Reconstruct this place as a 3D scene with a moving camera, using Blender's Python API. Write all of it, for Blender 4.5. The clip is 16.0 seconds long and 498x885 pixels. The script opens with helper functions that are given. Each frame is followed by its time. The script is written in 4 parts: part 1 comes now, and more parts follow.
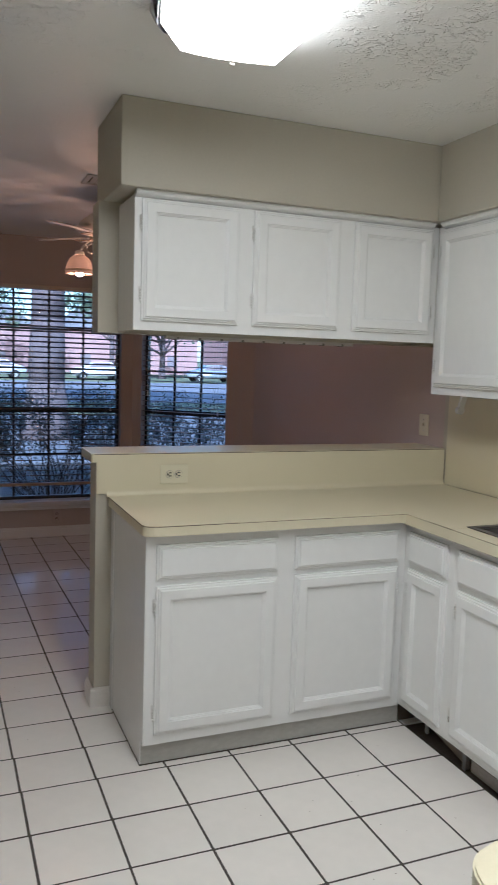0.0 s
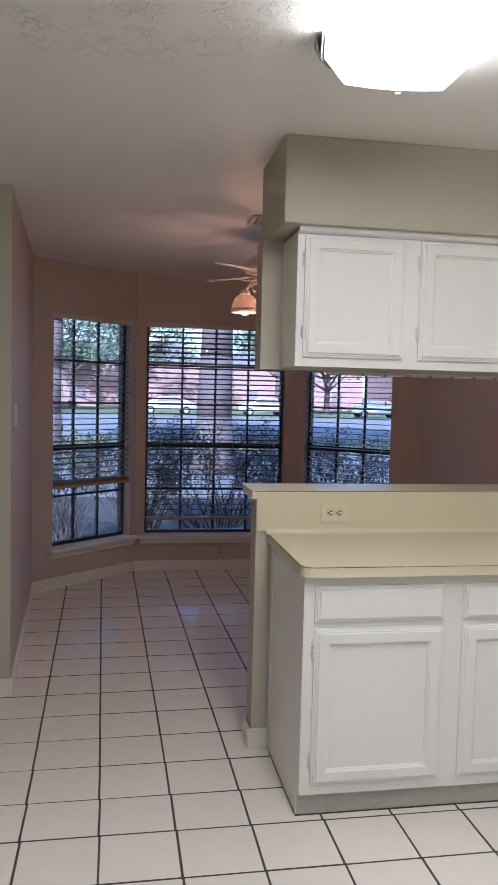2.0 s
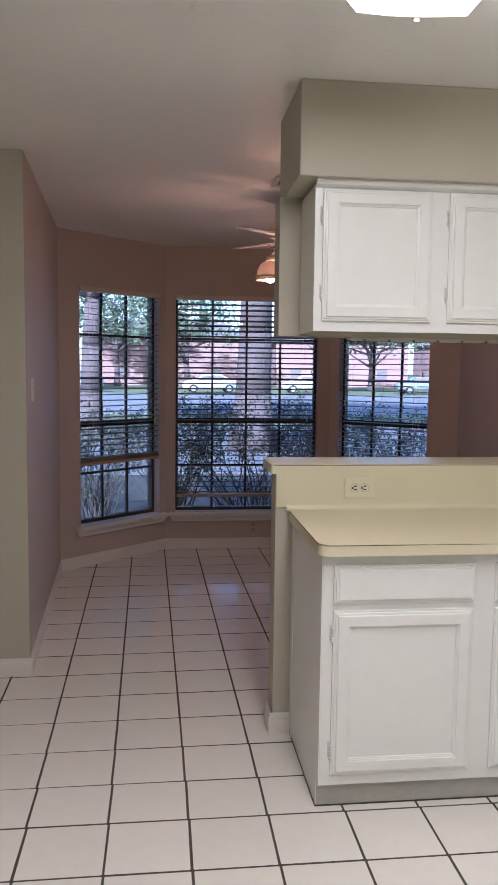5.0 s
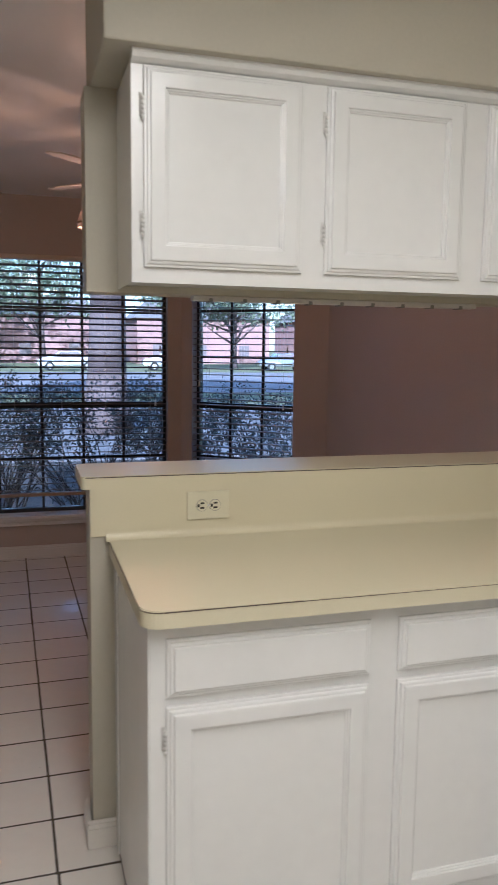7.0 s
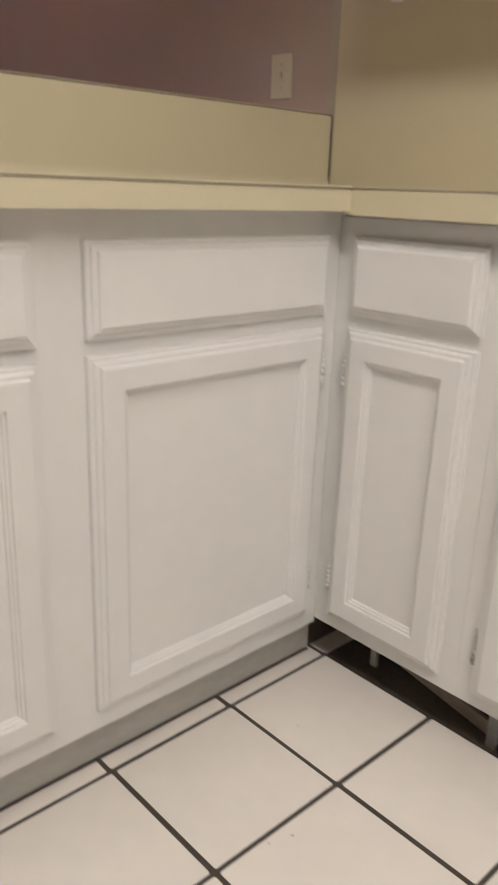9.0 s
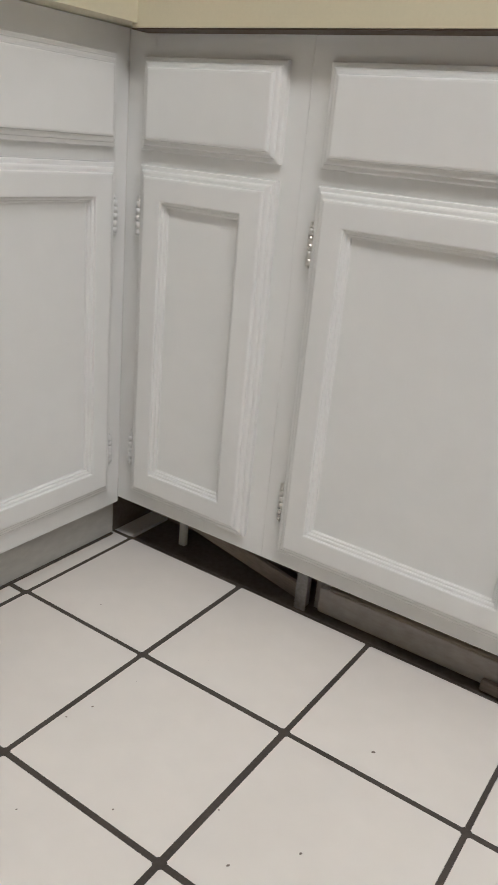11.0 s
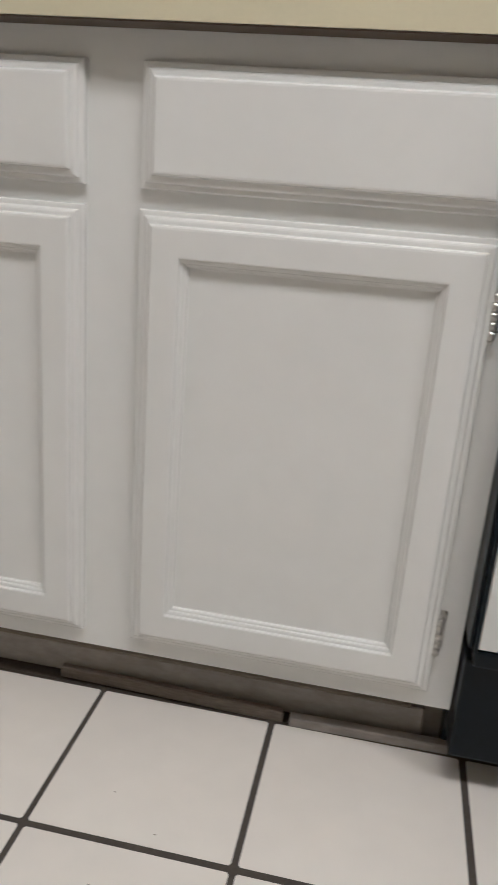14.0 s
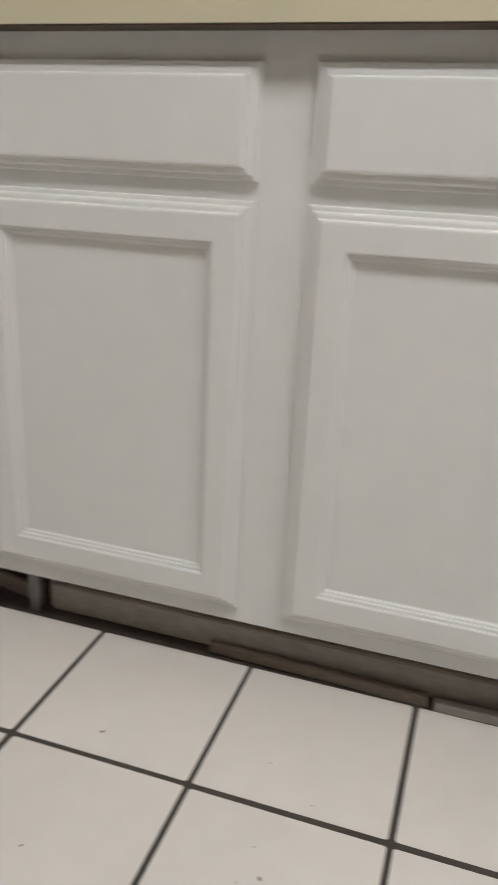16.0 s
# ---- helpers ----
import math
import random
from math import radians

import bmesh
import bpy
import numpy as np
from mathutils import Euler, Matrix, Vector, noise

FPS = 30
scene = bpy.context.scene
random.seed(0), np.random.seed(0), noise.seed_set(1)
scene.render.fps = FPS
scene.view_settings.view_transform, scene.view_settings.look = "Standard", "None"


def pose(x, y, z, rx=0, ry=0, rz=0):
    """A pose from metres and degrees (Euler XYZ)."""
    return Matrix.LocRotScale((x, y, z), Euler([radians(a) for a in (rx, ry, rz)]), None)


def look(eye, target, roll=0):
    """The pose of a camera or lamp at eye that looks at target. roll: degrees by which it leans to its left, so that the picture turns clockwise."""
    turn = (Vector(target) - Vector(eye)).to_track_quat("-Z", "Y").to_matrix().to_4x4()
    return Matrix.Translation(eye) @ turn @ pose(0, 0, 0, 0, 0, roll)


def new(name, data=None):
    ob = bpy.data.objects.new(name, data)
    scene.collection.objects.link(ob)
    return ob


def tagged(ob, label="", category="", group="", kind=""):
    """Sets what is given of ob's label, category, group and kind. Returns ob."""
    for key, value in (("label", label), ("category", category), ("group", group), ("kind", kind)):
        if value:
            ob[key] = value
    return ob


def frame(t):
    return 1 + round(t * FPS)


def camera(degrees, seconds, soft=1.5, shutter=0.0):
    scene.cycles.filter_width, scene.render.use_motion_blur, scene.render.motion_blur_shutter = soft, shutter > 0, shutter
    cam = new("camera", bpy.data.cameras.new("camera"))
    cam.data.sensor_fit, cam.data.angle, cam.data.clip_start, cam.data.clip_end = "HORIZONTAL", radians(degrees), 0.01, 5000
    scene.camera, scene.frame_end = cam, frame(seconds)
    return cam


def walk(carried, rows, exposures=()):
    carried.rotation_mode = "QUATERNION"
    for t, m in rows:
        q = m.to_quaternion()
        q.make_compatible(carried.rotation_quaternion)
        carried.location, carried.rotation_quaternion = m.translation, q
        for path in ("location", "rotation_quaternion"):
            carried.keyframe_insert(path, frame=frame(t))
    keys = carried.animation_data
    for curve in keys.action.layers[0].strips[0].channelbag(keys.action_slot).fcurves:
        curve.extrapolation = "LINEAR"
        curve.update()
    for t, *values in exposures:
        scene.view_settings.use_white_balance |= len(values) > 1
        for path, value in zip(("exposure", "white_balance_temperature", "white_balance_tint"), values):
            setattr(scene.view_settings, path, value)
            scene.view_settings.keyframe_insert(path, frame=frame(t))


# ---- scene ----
cam = camera(36.1, 16.0, soft=1.4, shutter=0.4)
EXPOSURES = [(0.0, 1.53, 4310, 8), (1.0, 1.64, 4390, 10), (3.5, 1.79, 4480, 13.5), (6.0, 1.82, 4520, 13), (7.0, 1.73, 4540, 11), (8.0, 1.66, 4590, 11), (8.5, 1.76, 4630, 10), (9.0, 1.76, 4850, 13.5), (11.3, 1.64, 4480, 10.5), (12.5, 1.52, 4540, 11), (13.5, 1.43, 4560, 11.5), (14.5, 1.57, 4480, 11), (15.5, 1.60, 4480, 11), (16.0, 1.46, 4530, 10)]
PATH = [
    (0, (0.608, 0.272, 1.573), (1.359, 2.114, 1.365), 1.8),
    (0.5, (0.622, 0.287, 1.566), (1.237, 2.181, 1.376), 1.4),
    (1, (0.638, 0.315, 1.579), (1.112, 2.251, 1.411), 0.9),
    (1.5, (0.641, 0.337, 1.576), (1.031, 2.293, 1.429), 1.2),
    (2, (0.64, 0.337, 1.575), (0.98, 2.303, 1.448), 1.4),
    (2.5, (0.636, 0.337, 1.577), (0.924, 2.311, 1.442), 1.2),
    (3, (0.639, 0.328, 1.574), (0.889, 2.307, 1.425), 1.0),
    (3.5, (0.653, 0.32, 1.573), (0.874, 2.301, 1.413), 0.3),
    (6, (0.868, 0.88, 1.521), (1.119, 2.853, 1.312), 1.6),
    (6.5, (0.92, 1.157, 1.545), (1.393, 3.088, 1.318), -0.1),
    (7, (1.061, 1.374, 1.526), (1.63, 3.276, 1.285), 0.7),
    (7.5, (1.193, 1.551, 1.498), (1.845, 3.418, 1.202), 1.1),
    (8, (1.203, 1.77, 1.371), (2.154, 3.445, 0.833), -1.8),
    (8.5, (1.295, 1.951, 1.16), (2.464, 3.475, 0.602), -0.3),
    (9, (1.388, 2.073, 0.957), (2.686, 3.457, 0.324), 2.1),
    (11.5, (1.47, 2.055, 0.767), (3.097, 2.981, 0.065), 5.4),
    (12, (1.494, 2.001, 0.76), (3.185, 2.837, 0.097), 5.5),
    (12.5, (1.506, 1.957, 0.762), (3.255, 2.693, 0.131), 5.7),
    (13, (1.511, 1.921, 0.765), (3.294, 2.573, 0.138), 5.6),
    (13.5, (1.535, 1.865, 0.771), (3.354, 2.398, 0.133), 4.9),
    (14, (1.55, 1.82, 0.763), (3.416, 2.148, 0.121), 4.4),
    (14.5, (1.56, 1.784, 0.756), (3.443, 1.947, 0.102), 4.1),
    (15, (1.558, 1.764, 0.753), (3.445, 1.837, 0.095), 4.0),
    (15.5, (1.539, 1.814, 0.754), (3.405, 2.048, 0.073), 3.3),
    (16, (1.496, 1.896, 0.767), (3.292, 2.454, 0.085), 2.8),
]
walk(cam, [(t, look(eye, target, roll)) for t, eye, target, roll in PATH], EXPOSURES)

# ---- world, sun, lights ----
SUN_EL, SUN_AZ = 27.0, 205.0
world = bpy.data.worlds.new("world")
scene.world = world
world.use_nodes = True
wn = world.node_tree
sky = wn.nodes.new("ShaderNodeTexSky")
sky.sky_type, sky.sun_disc = "NISHITA", False
sky.sun_elevation, sky.sun_rotation = radians(SUN_EL), radians(SUN_AZ)
wn.links.new(sky.outputs[0], wn.nodes["Background"].inputs[0])
wn.nodes["Background"].inputs[1].default_value = 0.105
sun = new("sun", bpy.data.lights.new("sun", "SUN"))
sun.data.energy, sun.data.angle, sun.data.color = 2.9, radians(0.5), (1.0, 0.96, 0.92)
_a = radians(SUN_AZ)
sun.matrix_basis = look((math.sin(_a) * 30, math.cos(_a) * 30, 30 * math.tan(radians(SUN_EL))), (0, 0, 0))
TUBE, BULB = 4.85, 26.0

# ---- plan ----
CEIL = 2.57
WALL_R = 3.085                       # wall behind the sink run
PEN_F, RUN_F = 2.997, 2.460          # face-frame planes of the two base runs
PEN_L = 1.322                        # free end of the peninsula
KNEE = 3.600                         # kitchen side of the knee wall
CT_B, CT_T = 0.925, 0.965            # worktop underside and top
BAR_B, BAR_T = 1.117, 1.155
P0, P1, P2, P3 = (0.005, 6.33), (0.80, 7.04), (2.22, 7.04), (3.085, 6.27)
TILE, TX, TY = 0.2722, 2.232, 2.722


# ---- materials ----
def nodes_of(name):
    m = bpy.data.materials.new(name)
    m.use_nodes = True
    return m, m.node_tree.nodes, m.node_tree.links, m.node_tree.nodes["Principled BSDF"]


def paint(name, col, rough=0.5, vary=0.06, scale=3.0, grain=120.0, bump=0.02, metal=0.0, stretch=(1, 1, 1), coat=0.0,
          wear=None, spec=0.5, island=0.0, dist=0.002):
    """A surface with broad blotches, fine grain and a little relief. wear: colour of sparse scuffs."""
    m, n, l, b = nodes_of(name)
    co = n.new("ShaderNodeTexCoord")
    mp = n.new("ShaderNodeMapping")
    mp.inputs["Scale"].default_value = stretch
    l.new(co.outputs["Object"], mp.inputs["Vector"])
    big = n.new("ShaderNodeTexNoise")
    big.inputs["Scale"].default_value, big.inputs["Detail"].default_value = scale, 4
    fine = n.new("ShaderNodeTexNoise")
    fine.inputs["Scale"].default_value, fine.inputs["Detail"].default_value = grain, 3
    for t in (big, fine):
        l.new(mp.outputs["Vector"], t.inputs["Vector"])
    mixv = n.new("ShaderNodeMath")
    mixv.operation = "ADD"
    l.new(big.outputs[0], mixv.inputs[0])
    l.new(fine.outputs[0], mixv.inputs[1])
    last = mixv.outputs[0]
    if island:
        inf = n.new("ShaderNodeObjectInfo")
        a = n.new("ShaderNodeMath")
        a.operation, a.inputs[1].default_value = "MULTIPLY_ADD", island
        l.new(inf.outputs["Random"], a.inputs[0])
        l.new(last, a.inputs[2])
        last = a.outputs[0]
    ramp = n.new("ShaderNodeMapRange")
    ramp.inputs["From Min"].default_value, ramp.inputs["From Max"].default_value = 0.6, 1.4 + island
    l.new(last, ramp.inputs["Value"])
    mix = n.new("ShaderNodeMix")
    mix.data_type = "RGBA"
    mix.inputs["A"].default_value = (*[c * (1 - vary) for c in col], 1)
    mix.inputs["B"].default_value = (*[min(1, c * (1 + vary)) for c in col], 1)
    l.new(ramp.outputs[0], mix.inputs["Factor"])
    out = mix.outputs["Result"]
    if wear:
        sp = n.new("ShaderNodeTexNoise")
        sp.inputs["Scale"].default_value, sp.inputs["Detail"].default_value = 38.0, 2
        l.new(co.outputs["Object"], sp.inputs["Vector"])
        th = n.new("ShaderNodeMapRange")
        th.inputs["From Min"].default_value, th.inputs["From Max"].default_value = 0.80, 0.83
        l.new(sp.outputs[0], th.inputs["Value"])
        w = n.new("ShaderNodeMix")
        w.data_type = "RGBA"
        w.inputs["B"].default_value = (*wear, 1)
        l.new(th.outputs[0], w.inputs["Factor"])
        l.new(out, w.inputs["A"])
        out = w.outputs["Result"]
    l.new(out, b.inputs["Base Color"])
    rr = n.new("ShaderNodeMapRange")
    rr.inputs["To Min"].default_value, rr.inputs["To Max"].default_value = rough * 0.85, min(1, rough * 1.15)
    l.new(big.outputs[0], rr.inputs["Value"])
    l.new(rr.outputs[0], b.inputs["Roughness"])
    b.inputs["Metallic"].default_value = metal
    b.inputs["Specular IOR Level"].default_value = spec
    b.inputs["Coat Weight"].default_value = coat
    if bump:
        bp = n.new("ShaderNodeBump")
        bp.inputs["Strength"].default_value, bp.inputs["Distance"].default_value = bump, dist
        l.new(last if not island else mixv.outputs[0], bp.inputs["Height"])
        l.new(bp.outputs[0], b.inputs["Normal"])
    return m


def glow(name, col, strength):
    m, n, l, b = nodes_of(name)
    b.inputs["Base Color"].default_value = (*col, 1)
    b.inputs["Emission Color"].default_value = (*col, 1)
    b.inputs["Emission Strength"].default_value = strength
    return m


def glass(name, col=(1, 1, 1), rough=0.0):
    m, n, l, b = nodes_of(name)
    g = n.new("ShaderNodeBsdfGlass")
    g.inputs["Color"].default_value, g.inputs["Roughness"].default_value, g.inputs["IOR"].default_value = (*col, 1), rough, 1.45
    l.new(g.outputs[0], n["Material Output"].inputs["Surface"])
    return m


def frosted(name, col):
    """Frosted ribbed glass: part diffuse, part light passed through."""
    m, n, l, b = nodes_of(name)
    co = n.new("ShaderNodeTexCoord")
    g = n.new("ShaderNodeTexNoise")
    g.inputs["Scale"].default_value = 60.0
    l.new(co.outputs["Object"], g.inputs["Vector"])
    bp = n.new("ShaderNodeBump")
    bp.inputs["Strength"].default_value = 0.3
    l.new(g.outputs[0], bp.inputs["Height"])
    l.new(bp.outputs[0], b.inputs["Normal"])
    b.inputs["Base Color"].default_value = (*col, 1)
    b.inputs["Roughness"].default_value = 0.35
    tr = n.new("ShaderNodeBsdfTranslucent")
    tr.inputs["Color"].default_value = (*col, 1)
    mx = n.new("ShaderNodeMixShader")
    mx.inputs[0].default_value = 0.05
    l.new(b.outputs[0], mx.inputs[1])
    l.new(tr.outputs[0], mx.inputs[2])
    l.new(mx.outputs[0], n["Material Output"].inputs["Surface"])
    return m


def ceiling_paint():
    """Brushed plaster: short curling ridges in patches over the kitchen, nearly smooth towards the dining room."""
    m, n, l, b = nodes_of("ceiling_texture")
    co = n.new("ShaderNodeTexCoord")

    def noise_at(scale, detail=3.0, distortion=0.0):
        t = n.new("ShaderNodeTexNoise")
        t.inputs["Scale"].default_value, t.inputs["Detail"].default_value, t.inputs["Distortion"].default_value = scale, detail, distortion
        l.new(co.outputs["Object"], t.inputs["Vector"])
        return t.outputs[0]

    def calc(op, a, c, d=None):
        q = n.new("ShaderNodeMath")
        q.operation = op
        for k, v in enumerate((a, c, d)):
            if v is None:
                continue
            if isinstance(v, (int, float)):
                q.inputs[k].default_value = v
            else:
                l.new(v, q.inputs[k])
        return q.outputs[0]

    def step(value, lo, hi, a=0.0, c=1.0):
        q = n.new("ShaderNodeMapRange")
        q.interpolation_type = "SMOOTHSTEP"
        for key, v in (("From Min", lo), ("From Max", hi), ("To Min", a), ("To Max", c)):
            q.inputs[key].default_value = v
        l.new(value, q.inputs["Value"])
        return q.outputs[0]

    sep = n.new("ShaderNodeSeparateXYZ")
    l.new(co.outputs["Object"], sep.inputs[0])
    ridge = step(calc("ABSOLUTE", calc("SUBTRACT", noise_at(20.0, 2.0, 0.9), 0.5), 0.0), 0.0, 0.040, 1.0, 0.0)
    blobs = step(noise_at(27.0, 2.0, 1.1), 0.55, 0.62)
    patches = step(noise_at(4.5, 3.0), 0.46, 0.60)
    zone = step(sep.outputs["Y"], 2.35, 3.0, 1.0, 0.10)
    relief = calc("MULTIPLY", calc("MULTIPLY", calc("MULTIPLY_ADD", ridge, 0.35, blobs), patches), zone)
    height = calc("MULTIPLY_ADD", noise_at(150.0), 0.10, relief)
    bp = n.new("ShaderNodeBump")
    bp.inputs["Strength"].default_value, bp.inputs["Distance"].default_value = 1.0, 0.009
    l.new(height, bp.inputs["Height"])
    l.new(bp.outputs[0], b.inputs["Normal"])
    mix = n.new("ShaderNodeMix")
    mix.data_type = "RGBA"
    mix.inputs["A"].default_value, mix.inputs["B"].default_value = (0.81, 0.80, 0.775, 1), (0.87, 0.86, 0.84, 1)
    l.new(noise_at(1.6), mix.inputs["Factor"])
    l.new(mix.outputs["Result"], b.inputs["Base Color"])
    b.inputs["Roughness"].default_value = 0.5
    return m


M_WHITE = paint("white_enamel", (0.76, 0.755, 0.735), 0.21, 0.025, 2.5, 25, 0.012)
M_WHITE_IN = paint("cabinet_shell", (0.70, 0.69, 0.65), 0.5, 0.04, 3, 80, 0.05)
M_KITCHEN = paint("kitchen_wall_paint", (0.455, 0.425, 0.34), 0.6, 0.03, 1.5, 90, 0.10)
M_DINING = paint("dining_wall_paint", (0.47, 0.385, 0.34), 0.6, 0.04, 1.5, 90, 0.10)
M_TRIM = paint("trim_paint", (0.72, 0.68, 0.62), 0.4, 0.04, 3, 70, 0.04)
M_CEIL = ceiling_paint()
M_LAM = paint("cream_laminate", (0.635, 0.583, 0.408), 0.36, 0.03, 2.2, 250, 0.03)
M_LAMEDGE = paint("laminate_seam", (0.10, 0.075, 0.055), 0.6, 0.1)
M_TILE = paint("glazed_floor_tile", (0.775, 0.735, 0.678), 0.15, 0.045, 5, 22, 0.10, island=0.5, wear=(0.55, 0.50, 0.44), dist=0.001)
M_GROUT = paint("dark_grout", (0.066, 0.055, 0.046), 0.9, 0.25, 9, 200, 0.4)
M_SUB = paint("bare_subfloor_and_toe_shade", (0.10, 0.085, 0.07), 0.85, 0.35, 6, 120, 0.5)
M_TOE = paint("grey_toe_board", (0.47, 0.46, 0.42), 0.6, 0.12, 5, 90, 0.2, stretch=(0.4, 0.4, 1))
M_GREYPOST = paint("grey_metal_post", (0.22, 0.21, 0.20), 0.6, 0.3, 30, 160, 0.2)
M_TOEDARK = paint("old_toe_board", (0.32, 0.29, 0.26), 0.75, 0.25, 5, 90, 0.3, stretch=(1, 0.4, 1))
M_OLDWOOD = paint("old_brown_board", (0.20, 0.165, 0.135), 0.75, 0.3, 7, 120, 0.4, stretch=(3, 0.4, 3))
M_BLACK = paint("black_appliance_plastic", (0.005, 0.008, 0.011), 0.32, 0.2, 4, 90, 0.05, spec=0.22, wear=(0.03, 0.03, 0.03))
M_DWPANEL = paint("white_appliance_panel", (0.72, 0.72, 0.70), 0.30, 0.02, 2, 60, 0.02)
M_NICKEL = paint("nickel_hinge", (0.62, 0.60, 0.56), 0.28, 0.1, 20, 200, 0.05, metal=1.0)
M_HINGE = paint("painted_hinge", (0.62, 0.61, 0.58), 0.3, 0.2, 60, 260, 0.2, metal=0.25)
M_SINK = paint("dark_sink_steel", (0.10, 0.09, 0.08), 0.35, 0.1, 6, 200, 0.05, metal=0.3)
M_STEEL = paint("brushed_steel", (0.20, 0.185, 0.18), 0.38, 0.12, 3, 160, 0.06, metal=0.7, stretch=(1, 0.2, 4))
M_IVORY = paint("ivory_plastic", (0.66, 0.62, 0.45), 0.35, 0.03)
M_HOLE = paint("dark_slot", (0.03, 0.027, 0.024), 0.7, 0.1)
M_BRONZE = paint("dark_bronze_frame", (0.030, 0.028, 0.030), 0.45, 0.2, 5, 90, 0.05)
M_SLAT = paint("blind_slat_wood", (0.20, 0.155, 0.13), 0.5, 0.15, 4, 60, 0.08, stretch=(0.3, 3, 3), island=0.2)
M_RAIL = paint("blind_rail_wood", (0.42, 0.27, 0.16), 0.45, 0.15, 4, 60, 0.08, stretch=(0.3, 3, 3))
M_HEADRAIL = paint("blind_headrail", (0.58, 0.48, 0.38), 0.5, 0.05)
M_CORD = paint("blind_cord", (0.55, 0.50, 0.44), 0.8, 0.1)
M_FAN = paint("fan_cream_enamel", (0.62, 0.55, 0.47), 0.4, 0.05)
M_FANTRIM = paint("fan_antique_brass", (0.42, 0.33, 0.24), 0.4, 0.15, 12, 90, 0.05, metal=0.6)
M_SHADE = frosted("ribbed_glass_shade", (0.56, 0.43, 0.36))
M_GLASS = glass("window_glass")
M_TUBE = glow("fluorescent_lens", (1.0, 0.77, 0.50), TUBE)
M_BULBM = glow("lamp_bulb", (1.0, 0.46, 0.21), BULB)
M_LENSEDGE = paint("broken_lens_edge", (0.40, 0.40, 0.41), 0.25, 0.25, 12, 60, 0.3)
M_VENT = paint("vent_metal", (0.55, 0.52, 0.48), 0.5, 0.06)
M_GROUND = paint("mulch_ground", (0.05, 0.043, 0.038), 0.95, 0.35, 1.2, 30, 0.6)
M_LAWN = paint("lawn", (0.17, 0.175, 0.08), 0.95, 0.35, 0.6, 25, 0.6)
M_ROAD = paint("asphalt_road", (0.24, 0.225, 0.23), 0.9, 0.12, 0.8, 60, 0.3)
M_CONC = paint("concrete_drive", (0.17, 0.165, 0.17), 0.9, 0.1, 0.7, 40, 0.2)
M_BARK = paint("bark", (0.13, 0.10, 0.095), 0.95, 0.35, 4, 25, 0.9, stretch=(3, 3, 0.5), dist=0.02)
M_TWIG = paint("twig", (0.060, 0.050, 0.045), 0.9, 0.3, 6, 40, 0.3)
M_LEAF = paint("shrub_leaf", (0.075, 0.083, 0.066), 0.45, 0.35, 9, 40, 0.1)
M_TREELEAF = paint("tree_leaf", (0.14, 0.165, 0.095), 0.6, 0.4, 2, 12, 0.1)
M_BRICK = paint("pink_brick", (0.36, 0.225, 0.20), 0.85, 0.2, 1.5, 14, 0.3)
M_ROOF = paint("shingle_roof", (0.22, 0.20, 0.19), 0.9, 0.25, 1.0, 9, 0.4)
M_CARW = paint("white_car_paint", (0.75, 0.76, 0.78), 0.2, 0.02, coat=0.6)
M_CARD = paint("silver_car_paint", (0.45, 0.47, 0.5), 0.25, 0.03, metal=0.5, coat=0.6)
M_TYRE = paint("tyre_rubber", (0.02, 0.02, 0.02), 0.85, 0.1)
# far panes: distance haze is mixed into this paler colour
M_FARGLASS = paint("far_window_with_haze", (0.20, 0.17, 0.175), 0.15, 0.1)
M_CARGLASS = paint("car_window", (0.02, 0.025, 0.03), 0.08, 0.05)


# ---- mesh helpers ----
def box(bm, a, b, bevel=0.0, seg=1):
    a, b = Vector(a), Vector(b)
    c, s = (a + b) / 2, Vector([abs(q) for q in (b - a)])
    r = bmesh.ops.create_cube(bm, size=1.0, matrix=Matrix.Translation(c) @ Matrix.Diagonal((*s, 1)))
    if bevel:
        es = list({e for v in r["verts"] for e in v.link_edges})
        bmesh.ops.bevel(bm, geom=es, offset=bevel, segments=seg, affect="EDGES", profile=0.6)
    return bm


def tube(bm, p, q, r0, r1=None, sides=10):
    p, q = Vector(p), Vector(q)
    d = q - p
    m = Matrix.Translation((p + q) / 2) @ d.to_track_quat("Z", "Y").to_matrix().to_4x4()
    bmesh.ops.create_cone(bm, cap_ends=True, segments=sides, radius1=r0, radius2=r0 if r1 is None else r1, depth=d.length, matrix=m)
    return bm


def lathe(bm, prof, centre, sides=28):
    """Turn a profile of (radius, z) round the upright through centre."""
    cx, cy, cz = centre
    rings = []
    for r, z in prof:
        rings.append([bm.verts.new((cx + r * math.cos(2 * math.pi * k / sides), cy + r * math.sin(2 * math.pi * k / sides), cz + z)) for k in range(sides)])
    for a, b in zip(rings, rings[1:]):
        for k in range(sides):
            bm.faces.new((a[k], a[(k + 1) % sides], b[(k + 1) % sides], b[k]))
    return bm


def mesh_of(name, bm, material, smooth=False):
    bmesh.ops.recalc_face_normals(bm, faces=bm.faces)
    me = bpy.data.meshes.new(name)
    bm.to_mesh(me)
    bm.free()
    me.materials.append(material)
    if smooth:
        for p in me.polygons:
            p.use_smooth = True
    return me


def part(name, bm, material, parent=None, label="", smooth=False):
    ob = new(name, mesh_of(name, bm, material, smooth))
    if parent:
        ob.parent = parent
    if label:
        tagged(ob, label)
    return ob


def thing(name, label, category, group="", kind="", at=None):
    ob = new(name)
    ob.empty_display_size = 0.05
    if at is not None:
        ob.matrix_basis = at
    return tagged(ob, label, category, group, kind)


